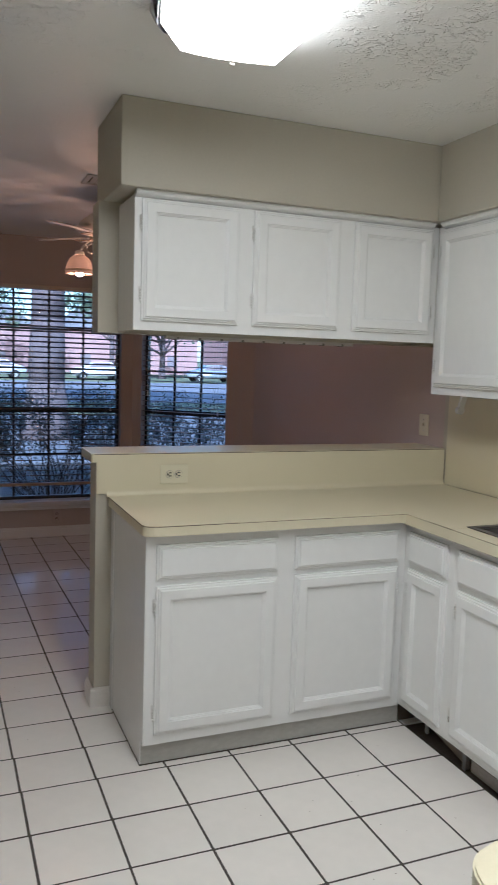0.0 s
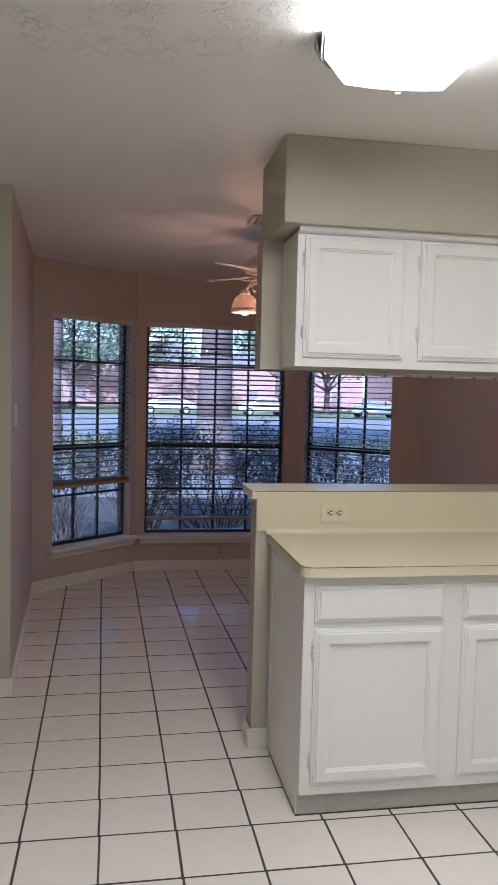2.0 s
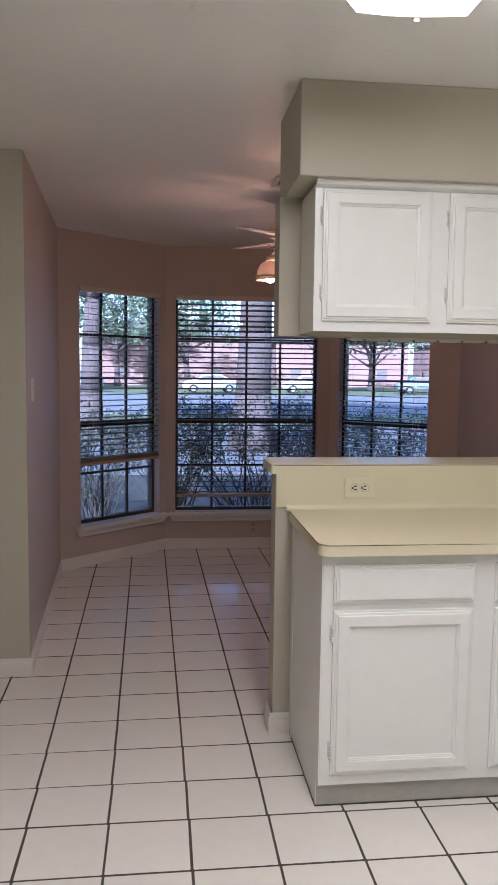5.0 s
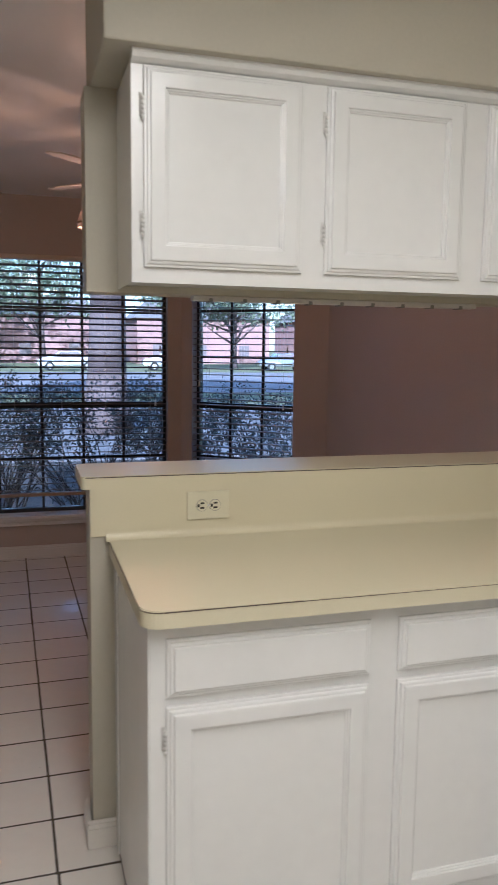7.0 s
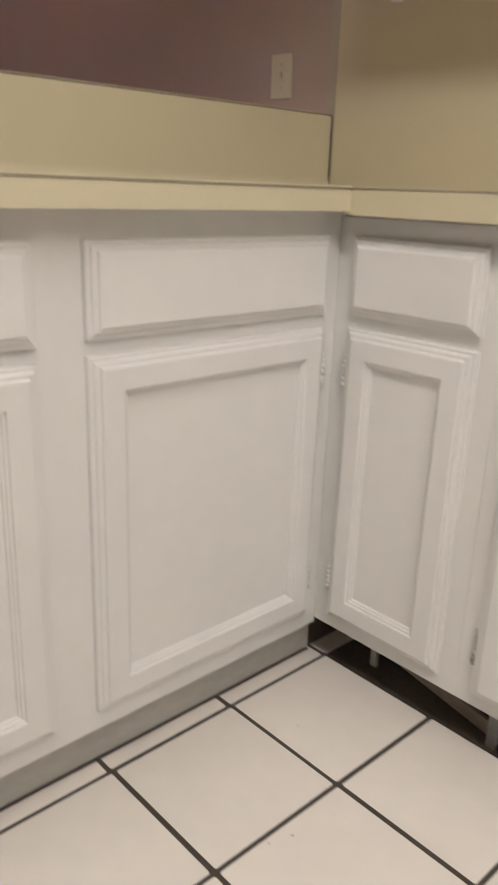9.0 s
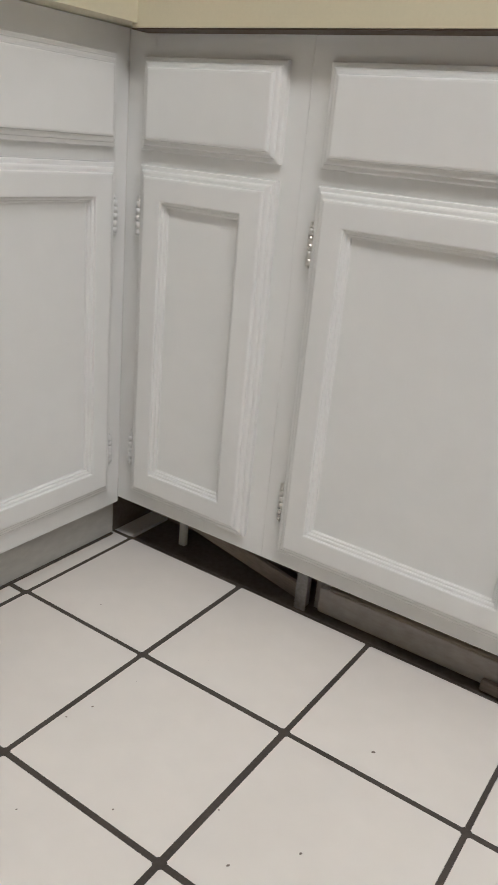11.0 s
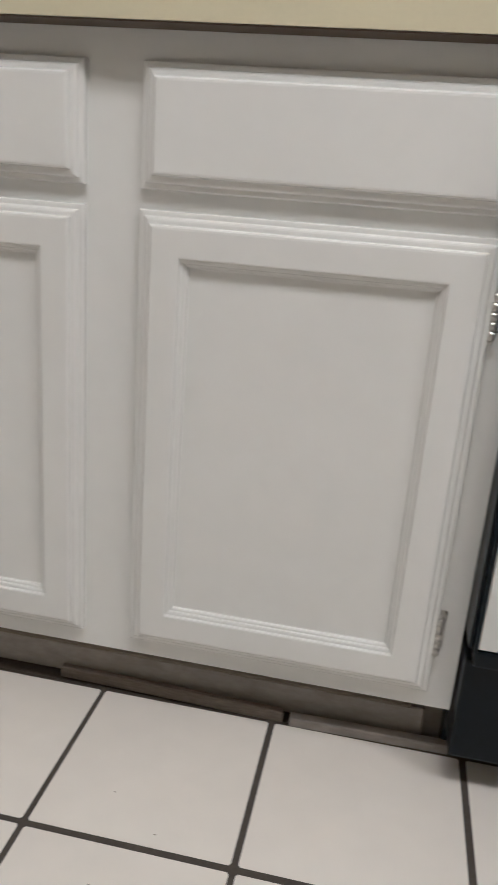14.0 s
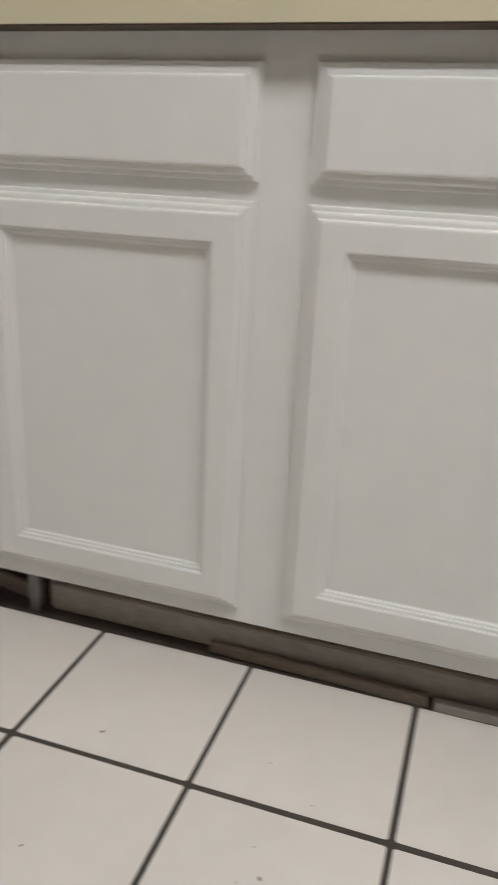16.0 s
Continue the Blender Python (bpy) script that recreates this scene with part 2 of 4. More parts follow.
def bx(*boxes, bevel=0.0, seg=1):
    bm = bmesh.new()
    for a, b in boxes:
        box(bm, a, b, bevel, seg)
    return bm


def structure(name, bm, material, label=""):
    return tagged(part(name, bm, material), label, "", "", "structure")


# ---- walls ----
def wall(name, p, q, z0, z1, thick, material, label, holes=()):
    """A wall whose inner face runs from p to q, thickness to the left of that way. holes: (u0, u1, z0, z1) along it."""
    d = Vector((q[0] - p[0], q[1] - p[1], 0))
    length = d.length
    bm = bmesh.new()
    xs = sorted({0.0, length, *[v for h in holes for v in h[:2]]})
    zs = sorted({z0, z1, *[v for h in holes for v in h[2:]]})
    solid = {(i, k) for i in range(len(xs) - 1) for k in range(len(zs) - 1)
             if not any(h[0] <= (xs[i] + xs[i + 1]) / 2 <= h[1] and h[2] <= (zs[k] + zs[k + 1]) / 2 <= h[3] for h in holes)}
    grid = {(i, k, s): bm.verts.new((x, y, z)) for i, x in enumerate(xs) for k, z in enumerate(zs) for s, y in ((0, 0.0), (1, thick))}
    for i, k in solid:
        for s in (0, 1):
            bm.faces.new([grid[c] for c in ((i, k, s), (i + 1, k, s), (i + 1, k + 1, s), (i, k + 1, s))])
        for di, dk, a, b in ((-1, 0, (i, k), (i, k + 1)), (1, 0, (i + 1, k), (i + 1, k + 1)), (0, -1, (i, k), (i + 1, k)), (0, 1, (i, k + 1), (i + 1, k + 1))):
            if (i + di, k + dk) not in solid:
                bm.faces.new((grid[(*a, 0)], grid[(*b, 0)], grid[(*b, 1)], grid[(*a, 1)]))
    ob = structure(name, bm, material, label)
    ob.matrix_basis = pose(p[0], p[1], 0, 0, 0, math.degrees(math.atan2(d.y, d.x)))
    return ob


def frame_at(p, q):
    return pose(p[0], p[1], 0, 0, 0, math.degrees(math.atan2(q[1] - p[1], q[0] - p[0])))


W_SILL, W_HEAD = 0.318, 2.170
HOLE1, HOLE2, HOLE3 = (0.19, 1.00), (0.085, 1.315), (0.09, 0.905)
wall("wall_west_dining", (0.114, 4.335), P0, 0, CEIL, 0.14, M_DINING, "taupe painted dining room side wall")
wall("wall_bay_1", P0, P1, 0, CEIL, 0.16, M_DINING, "taupe angled bay wall with a tall window", [(*HOLE1, W_SILL, W_HEAD)])
wall("wall_bay_2", P1, P2, 0, CEIL, 0.16, M_DINING, "taupe bay wall with a wide window", [(*HOLE2, W_SILL, W_HEAD)])
wall("wall_bay_3", P2, P3, 0, CEIL, 0.16, M_DINING, "taupe angled bay wall with a tall window", [(*HOLE3, W_SILL, W_HEAD)])
wall("wall_east_dining", P3, (WALL_R, 3.62), 0, CEIL, 0.14, M_DINING, "taupe painted dining room side wall")
wall("wall_east_kitchen", (WALL_R, 3.62), (WALL_R, -1.6), 0, CEIL, 0.14, M_KITCHEN, "cream painted kitchen wall behind the sink run")
wall("wall_south", (WALL_R, -1.6), (-0.62, -1.6), 0, CEIL, 0.14, M_KITCHEN, "cream painted kitchen wall")
wall("wall_west_kitchen", (-0.62, -1.6), (-0.62, 4.32), 0, CEIL, 0.14, M_KITCHEN, "cream painted kitchen wall")
# return wall between the kitchen recess and the dining room
bm = bx(((-0.62, 4.318, 0), (0.114, 4.334, CEIL)), ((-0.62, 4.334, 0), (-0.03, 4.46, CEIL)))
structure("wall_return", bm, M_KITCHEN, "cream painted wall end beside the dining room")
# ceiling
bm = bx(((-0.9, -1.8, CEIL), (3.4, 7.4, CEIL + 0.12)))
structure("ceiling", bm, M_CEIL, "white knock-down textured ceiling")


def baseboard(p, q, h=0.088, t=0.014):
    d = Vector((q[0] - p[0], q[1] - p[1], 0))
    bm = bx(((0, -t, 0), (d.length, -0.001, h * 0.72)), ((0, -t * 0.7, h * 0.72), (d.length, -0.001, h * 0.88)), ((0, -t * 0.35, h * 0.88), (d.length, -0.001, h)))
    ob = structure("baseboard", bm, M_TRIM, "off-white moulded baseboard")
    ob.matrix_basis = frame_at(p, q)


baseboard((0.114, 4.32), P0)
baseboard(P0, P1)
baseboard(P1, P2)
baseboard(P2, P3)
baseboard(P3, (WALL_R, 3.76))
baseboard((-0.62, 4.318), (0.128, 4.318))

# knee wall, hanging wall and soffits
structure("knee_wall", bx(((1.245, KNEE + 0.004, 0), (WALL_R, 3.735, BAR_B))), M_KITCHEN, "cream painted knee wall carrying the bar")
baseboard((1.240, 3.735), (1.240, KNEE - 0.006))
baseboard((1.228, KNEE + 0.002), (PEN_L, KNEE + 0.002))
structure("hanging_wall", bx(((1.245, KNEE + 0.002, 1.684), (WALL_R, 3.735, 2.236))), M_KITCHEN, "cream painted wall strip behind the hanging cabinets")
structure("soffit", bx(((1.262, 3.255, 2.236), (WALL_R, 3.735, CEIL)), bevel=0.006, seg=2), M_KITCHEN, "cream painted soffit over the hanging cabinets")
structure("soffit_east", bx(((2.716, -1.6, 2.236), (WALL_R, 3.253, CEIL)), bevel=0.006, seg=2), M_KITCHEN, "cream painted soffit over the wall cabinets")


# ---- cabinets ----
EDGE = [(0.0, 0.0), (0.0, 0.0080), (0.0004, 0.0094), (0.0016, 0.0104), (0.0030, 0.0107), (0.0066, 0.0110), (0.0070, 0.0124), (0.0078, 0.0140), (0.0092, 0.0152),
        (0.0112, 0.0159), (0.0152, 0.0162), (0.0156, 0.0186), (0.0164, 0.0206), (0.0180, 0.0218), (0.0205, 0.0222)]
INNER = [(0.0505, 0.0222), (0.0522, 0.0219), (0.0534, 0.0208), (0.0538, 0.0178), (0.0568, 0.0172), (0.0582, 0.0162), (0.0588, 0.0138), (0.0612, 0.0132), (0.0624, 0.0120),
         (0.0628, 0.0090), (0.0645, 0.0085)]


def rings(bm, w, h, prof, close):
    """Nested rectangles in the xz plane, standing out to -y, from prof rows of (inset, height)."""
    last = None
    for ins, out in prof:
        ring = [bm.verts.new((x, -out, z)) for x, z in ((ins, ins), (w - ins, ins), (w - ins, h - ins), (ins, h - ins))]
        if last:
            for k in range(4):
                bm.faces.new((last[k], last[(k + 1) % 4], ring[(k + 1) % 4], ring[k]))
        last = ring
    if close:
        bm.faces.new(last)
    return bm


def hinge(parent, x, z, material):
    """A wrap hinge: five knuckles against the door's edge, with a leaf bent on to the frame."""
    bm = bmesh.new()
    for k in range(5):
        c = z + (k - 2) * 0.0108
        tube(bm, (x, -0.0085, c - 0.0050), (x, -0.0085, c + 0.0050), 0.0046, sides=10)
    tube(bm, (x, -0.0085, z - 0.027), (x, -0.0085, z + 0.027), 0.0034, sides=8)
    tube(bm, (x, -0.0085, z + 0.027), (x, -0.0085, z + 0.031), 0.0036, 0.0012, 8)
    tube(bm, (x, -0.0085, z - 0.031), (x, -0.0085, z - 0.027), 0.0012, 0.0036, 8)
    side = -1 if x < 0 else 1
    a, b = sorted((x - side * 0.001, x + side * 0.0075))
    box(bm, (a, -0.0034, z - 0.019), (b, -0.0004, z + 0.036), 0.0010)
    return part("hinge", bm, material, parent, "small hinge with paint specks", True)


def cabinet_door(parent, x0, x1, z0, z1, hinges="", offs=(0.085, 0.085), metal=None):
    w, h = x1 - x0, z1 - z0
    ob = part("door", rings(bmesh.new(), w, h, EDGE + INNER, False), M_WHITE, parent)
    ob.location = (x0, 0, z0)
    pm = bmesh.new()
    i, o = INNER[-1]
    f = [pm.verts.new(v) for v in ((i, -o, i), (w - i, -o, i), (w - i, -o, h - i), (i, -o, h - i))]
    pm.faces.new(f)
    r = [pm.verts.new((v.co.x, -0.002, v.co.z)) for v in f]
    pm.faces.new(r[::-1])
    for k in range(4):
        pm.faces.new((f[k], r[k], r[(k + 1) % 4], f[(k + 1) % 4]))
    part("panel", pm, M_WHITE, ob)
    if hinges:
        x = -0.0028 if hinges == "l" else w + 0.0028
        for z in (offs[0], h - offs[1]):
            hinge(ob, x, z, metal or M_HINGE)
    return ob


def drawer(parent, x0, x1, z0, z1):
    ob = part("drawer_front", rings(bmesh.new(), x1 - x0, z1 - z0, EDGE, True), M_WHITE, parent)
    ob.location = (x0, 0, z0)
    return ob


def face_frame(parent, stiles, rails, z0, z1):
    """Stiles (x0, x1) full height, and rails (x0, x1, z0, z1) between them; front plane at y = 0."""
    for a, b in stiles:
        part("stile", bx(((a, 0, z0), (b, 0.019, z1))), M_WHITE, parent)
    for a, b, c, d in rails:
        part("rail", bx(((a, 0.0001, c), (b, 0.018, d))), M_WHITE, parent)


DZ = (0.137, 0.725)
RZ = (0.7475, 0.884)
FZ = (0.108, CT_B - 0.001)


def base_unit(label, at, width, depth, doors, stiles, low=0.108, metal=None):
    """A base cabinet. Local x along its front, y into it. doors: (x0, x1, hinge side)."""
    c = thing("base_cabinet", label, "cabinet", "kitchen base cabinets", at=at)
    body = bx(((0.0005, 0.020, low), (width - 0.0005, depth, FZ[1])))
    part("body", body, M_WHITE_IN, c)
    rails = []
    for (a, b), (a2, b2) in zip(stiles, stiles[1:]):
        rails += [(b, a2, low, 0.150), (b, a2, 0.700, 0.770), (b, a2, 0.868, FZ[1])]
    face_frame(c, stiles, rails, low, FZ[1])
    for x0, x1, side in doors:
        cabinet_door(c, x0, x1, *DZ, side, metal=metal if metal or x0 < 0.037 else M_WHITE)
        drawer(c, x0, x1, *RZ)
    return c


pen = base_unit("white painted base cabinet with two doors and two drawers", pose(PEN_L, PEN_F, 0), RUN_F - PEN_L, KNEE - PEN_F - 0.004,
                [(0.036, 0.535, "l"), (0.611, 1.100, "r")], [(0, 0.060), (0.520, 0.626), (1.085, RUN_F - PEN_L)], 0.097)
bm = bmesh.new()
ep = [(0.0, 0.097), (0.042, 0.097), (0.042, 0.001), (0.599, 0.001), (0.599, FZ[1]), (0.0, FZ[1])]
ea = [[bm.verts.new((x, y, z)) for y, z in ep] for x in (-0.0045, -0.0005)]
bm.faces.new(ea[0]), bm.faces.new(ea[1][::-1])
for k in range(6):
    bm.faces.new((ea[0][k], ea[1][k], ea[1][(k + 1) % 6], ea[0][(k + 1) % 6]))
part("end_panel", bm, M_WHITE, pen, "plain white end panel")
part("scribe_strip", bx(((-0.0085, 0.545, 0.001), (-0.005, 0.598, FZ[1])), bevel=0.0008), M_WHITE, pen)
part("toe_board", bx(((-0.001, 0.041, 0.001), (1.17, 0.055, 0.096)), bevel=0.001), M_TOE, pen, "scuffed grey toe board")
# grout joint whose dark strip also paints the shadow under the toe board
part("floor_joint", bx(((-0.007, 0.035, -0.004), (1.165, 0.0405, 0.0025)), ((-0.007, 0.0405, -0.004), (-0.0015, 0.585, 0.0025))), M_GROUT, pen, "dark grout joint and painted gap shadow along the floor")


def run_pose(y):
    """The pose of a unit on the east run whose local x runs from y towards the south."""
    return pose(RUN_F, y, 0, 0, 0, -90)


corner = base_unit("narrow white corner base cabinet with one door and a drawer", run_pose(PEN_F - 0.0005), 0.339, 0.60, [(0.040, 0.304, "l")], [(0, 0.055), (0.290, 0.339)])
sinkbase = base_unit("white sink base cabinet with two doors and false drawer fronts", run_pose(PEN_F - 0.340), 0.980, 0.60,
                     [(0.034, 0.457, "l"), (0.527, 0.945, "r")], [(0, 0.050), (0.442, 0.541), (0.930, 0.980)], metal=M_NICKEL)
# U-shaped return by the start of the walk, and the run beyond the recess
south = base_unit("white base cabinet under a rounded cream worktop", pose(2.395, 0.955, 0, 0, 0, 180), 1.15, 0.60, [(0.04, 0.55, "l"), (0.60, 1.11, "r")], [(0, 0.06), (0.53, 0.62), (1.09, 1.15)])
part("toe_board", bx(((0, 0.06, 0.001), (1.15, 0.075, 0.107))), M_TOE, south)
west = base_unit("white base cabinet ending at the recess", pose(0.030, 2.30, 0, 0, 0, 90), 0.965, 0.60, [(0.04, 0.46, "l"), (0.52, 0.93, "r")], [(0, 0.06), (0.44, 0.54), (0.91, 0.965)])
part("toe_board", bx(((0, 0.06, 0.001), (0.965, 0.075, 0.107))), M_TOE, west)


def wall_unit(label, at, width, depth, z0, z1, doors, stiles, dz):
    c = thing("wall_cabinet", label, "cabinet", "hanging kitchen cabinets", at=at)
    part("body", bx(((0.0005, 0.020, z0 + 0.014), (width - 0.0005, depth, z1))), M_WHITE, c)
    rails = []
    for (a, b), (a2, b2) in zip(stiles, stiles[1:]):
        rails += [(b, a2, z0, z0 + 0.055), (b, a2, z1 - 0.045, z1)]
    face_frame(c, stiles, rails, z0, z1)
    part("side_lip", bx(((-0.002, 0.0, z0), (-0.0003, depth, z1)), bevel=0.0004), M_WHITE, c)
    for x0, x1, side in doors:
        cabinet_door(c, x0, x1, *dz, side, (0.10, 0.10))
    return c


wall_unit("white painted hanging cabinet with three doors", pose(1.334, 3.318, 0), 2.772 - 1.334, KNEE - 3.318, 1.690, 2.222,
          [(0.028, 0.444, "l"), (0.509, 0.920, "l"), (0.992, 1.404, "r")], [(0, 0.044), (0.432, 0.522), (0.907, 1.004), (1.390, 1.438)], (1.728, 2.208))


def crown(x0, x1):
    """A small cove moulding from the cabinet front up to the soffit."""
    bm = bmesh.new()
    pr = [(-0.0005, 2.2100), (-0.0090, 2.2125), (-0.0240, 2.2190), (-0.0300, 2.2270), (-0.0340, 2.2290), (-0.0340, 2.2358), (-0.0005, 2.2358)]
    e = [[bm.verts.new((x, y, z)) for y, z in pr] for x in (x0, x1)]
    bm.faces.new(e[0]), bm.faces.new(e[1][::-1])
    for k in range(len(pr)):
        bm.faces.new((e[0][k], e[1][k], e[1][(k + 1) % len(pr)], e[0][(k + 1) % len(pr)]))
    return bm


part("crown_strip", crown(-0.002, 1.397), M_WHITE, bpy.data.objects["wall_cabinet"], "white cove strip under the soffit")
rw = wall_unit("tall white wall cabinet beside the hanging cabinets", pose(2.775, 3.317, 0, 0, 0, -90), 1.30, 0.305, 1.452, 2.222,
               [(0.030, 0.62, "l"), (0.69, 1.27, "r")], [(0, 0.045), (0.61, 0.70), (1.255, 1.30)], (1.487, 2.205))
part("crown_strip", crown(0.050, 1.30), M_WHITE, rw)

# dishwasher
dw = thing("dishwasher", "black dishwasher with a white door panel", "dishwasher", at=run_pose(1.6765))
part("body", bx(((0.004, 0.05, 0.02), (0.606, 0.58, FZ[1] - 0.012))), M_BLACK, dw)
for x0, x1 in ((0.001, 0.0065), (0.6035, 0.609)):
    part("side_trim", bx(((x0, -0.044, 0.235), (x1, 0.02, 0.735)), bevel=0.0015, seg=2), M_BLACK, dw)
for x0, x1 in ((0.0070, 0.0125), (0.5975, 0.603)):
    part("edge_trim", bx(((x0, -0.050, 0.232), (x1, 0.02, 0.735)), bevel=0.0015, seg=2), M_BLACK, dw)
part("door_panel", bx(((0.0128, -0.047, 0.236), (0.5972, 0.04, 0.731)), bevel=0.001), M_DWPANEL, dw, "plain white door panel")
CTLP = [(0.0, -0.02), (0.0, 0.022), (0.004, 0.028), (0.024, 0.036), (0.030, 0.036), (0.034, 0.032), (0.037, 0.018)]
ctl = part("control_panel", rings(bmesh.new(), 0.606, 0.172, CTLP, True), M_BLACK, dw, "black plastic control panel with a recessed face")
ctl.location = (0.002, -0.040, 0.733)
part("face_plate", bx(((0.040, -0.024, 0.040), (0.566, -0.0185, 0.098)), bevel=0.003, seg=2), M_BLACK, ctl)
part("grille_frame", bx(((0.040, -0.028, 0.100), (0.566, -0.0185, 0.106)), bevel=0.002), M_BLACK, ctl)
for k in range(8):
    part("grille_bar", bx(((0.066 + 0.03 * k, -0.026, 0.107), (0.070 + 0.03 * k, -0.0185, 0.134))), M_BLACK, ctl)
part("window_strip", bx(((0.050, -0.0205, 0.107), (0.560, -0.0185, 0.134))), M_CARGLASS, ctl, "glossy dark strip behind the bars")
part("lower_ledge", bx(((0.010, -0.048, 0.210), (0.600, 0.03, 0.234)), bevel=0.004, seg=2), M_BLACK, dw)
part("kick_plate", bx(((0.003, -0.030, 0.058), (0.606, 0.04, 0.2095)), bevel=0.004, seg=2), M_BLACK, dw, "black kick plate")
for x in (0.04, 0.57):
    part("foot", tube(bmesh.new(), (x, 0.09, -0.0055), (x, 0.09, 0.03), 0.014), M_BLACK, dw)


# ---- worktops ----
def slab(name, outline, z0, z1, material, label, category, radii=(), bevel=0.003):
    """A worktop from its outline, counter-clockwise; radii: {corner index: radius} rounds those corners."""
    pts = []
    n = len(outline)
    for k, p in enumerate(outline):
        r = dict(radii).get(k, 0)
        p = Vector((*p, 0))
        if not r:
            pts.append(p)
            continue
        a, b = Vector((*outline[k - 1], 0)) - p, Vector((*outline[(k + 1) % n], 0)) - p
        a.normalize(), b.normalize()
        c = p + (a + b) * r
        for s in range(9):
            w = s / 8
            d = ((-b) * math.cos(w * math.pi / 2) + (-a) * math.sin(w * math.pi / 2))
            pts.append(c + d * r)
    bm = bmesh.new()
    lo = [bm.verts.new((p.x, p.y, z0)) for p in pts]
    hi = [bm.verts.new((p.x, p.y, z1)) for p in pts]
    bm.faces.new(lo[::-1])
    bm.faces.new(hi)
    for k in range(len(pts)):
        bm.faces.new((lo[k], lo[(k + 1) % len(pts)], hi[(k + 1) % len(pts)], hi[k]))
    top = [e for e in bm.edges if all(v.co.z > z1 - 1e-5 for v in e.verts)]
    bmesh.ops.bevel(bm, geom=top, offset=bevel, segments=2, affect="EDGES")
    return tagged(part(name, bm, material), label, category)


CTF = 2.945
RTF = 2.419
SX, SY = (2.505, 2.965), (1.86, 2.63)
ct = slab("worktop", [(1.298, CTF), (RTF, CTF), (RTF, SY[1]), (WALL_R - 0.003, SY[1]), (WALL_R - 0.003, KNEE - 0.010), (1.298, KNEE - 0.010)], CT_B, CT_T, M_LAM,
          "cream laminate worktop with a rounded corner and coved back", "worktop", {0: 0.045}.items())
for a, b in (((RTF, SY[0]), (SX[0], SY[1])), ((SX[1], SY[0]), (WALL_R - 0.003, SY[1])), ((RTF, 1.005), (WALL_R - 0.003, SY[0])), ((1.60, 0.352), (WALL_R - 0.003, 1.005))):
    part("run_top", bx(((*a, CT_B), (*b, CT_T))), M_LAM, ct)
ret = slab("worktop", [(1.20, 0.352), (1.60, 0.352), (1.60, 1.010), (1.20, 1.010)], CT_B, CT_T, M_LAM, "cream laminate worktop end with a rounded corner", "worktop", {3: 0.07}.items())
slab("worktop", [(-0.617, 2.29), (0.060, 2.29), (0.060, 3.286), (-0.617, 3.286)], CT_B, CT_T, M_LAM, "cream laminate worktop ending at the recess", "worktop", {2: 0.02}.items())
# dark seam lines of the laminate edge
seam = bmesh.new()
box(seam, (1.345, CTF - 0.0009, CT_T - 0.0050), (RTF - 0.001, CTF + 0.002, CT_T - 0.0022))
box(seam, (RTF - 0.0006, 1.05, CT_T - 0.0042), (RTF + 0.002, CTF + 0.001, CT_T - 0.0026))
arc = [Vector((1.343 - 0.0452 * math.cos(q), CTF + 0.045 - 0.0452 * math.sin(q), CT_T - 0.0036)) for q in (math.pi / 2 * k / 8 for k in range(9))]
for p, q in zip(arc, arc[1:]):
    tube(seam, p, q, 0.0013, sides=6)
box(seam, (1.2974, CTF + 0.045, CT_T - 0.0047), (1.2995, KNEE - 0.012, CT_T - 0.0025))
part("edge_seam", seam, M_LAMEDGE, ct, "thin dark seam along the laminate edge")
part("drop_edge", bx(((RTF - 0.0004, 1.02, CT_B - 0.0065), (RTF - 0.0001, CTF - 0.0002, CT_T - 0.0046)), ((RTF + 0.0001, 1.02, CT_B - 0.0065), (RTF + 0.020, CTF + 0.010, CT_B - 0.0001))), M_LAM, ct, "cream laminate drop edge")
part("build_up", bx(((RTF + 0.0018, 1.02, CT_B - 0.0085), (RUN_F - 0.001, CTF + 0.013, CT_B - 0.0066))), M_LAMEDGE, ct, "dark build-up strip under the edge")
part("joint", bx(((RTF - 0.0006, 1.652, CT_B + 0.001), (RTF + 0.002, 1.6535, CT_T - 0.005))), M_LAMEDGE, ct)
# coved backsplash, its sheet carried up over the bar's front edge
BS = KNEE - 0.0045
bm = bmesh.new()
cov = [(BS - 0.024 + 0.024 * math.sin(a), CT_T + 0.0006 + 0.024 - 0.024 * math.cos(a)) for a in (math.pi / 2 * k / 7 for k in range(8))]
pr = cov + [(KNEE + 0.003, CT_T + 0.0246), (KNEE + 0.003, CT_T + 0.0006)]
va = [bm.verts.new((1.290, y, z)) for y, z in pr]
vb = [bm.verts.new((WALL_R - 0.0045, y, z)) for y, z in pr]
for k in range(len(pr)):
    bm.faces.new((va[k], va[(k + 1) % len(pr)], vb[(k + 1) % len(pr)], vb[k]))
bm.faces.new(va), bm.faces.new(vb[::-1])
box(bm, (1.247, BS, CT_T + 0.0246), (WALL_R - 0.0045, KNEE - 0.0036, BAR_T - 0.0052))
box(bm, (1.247, BS, CT_T + 0.012), (1.2895, KNEE + 0.003, CT_T + 0.0245))
part("backsplash", bm, M_LAM, ct, "cream laminate backsplash under the bar")
part("backsplash_seam", bx(((WALL_R - 0.0044, KNEE - 0.0075, CT_T + 0.026), (WALL_R - 0.0034, KNEE - 0.005, BAR_T - 0.006))), M_LAMEDGE, ct)
part("wall_panel", bx(((WALL_R - 0.004, 1.0, CT_T + 0.001), (WALL_R - 0.0005, KNEE - 0.014, 1.432)), bevel=0.001), M_LAM, ct, "cream laminate splash panel on the wall")
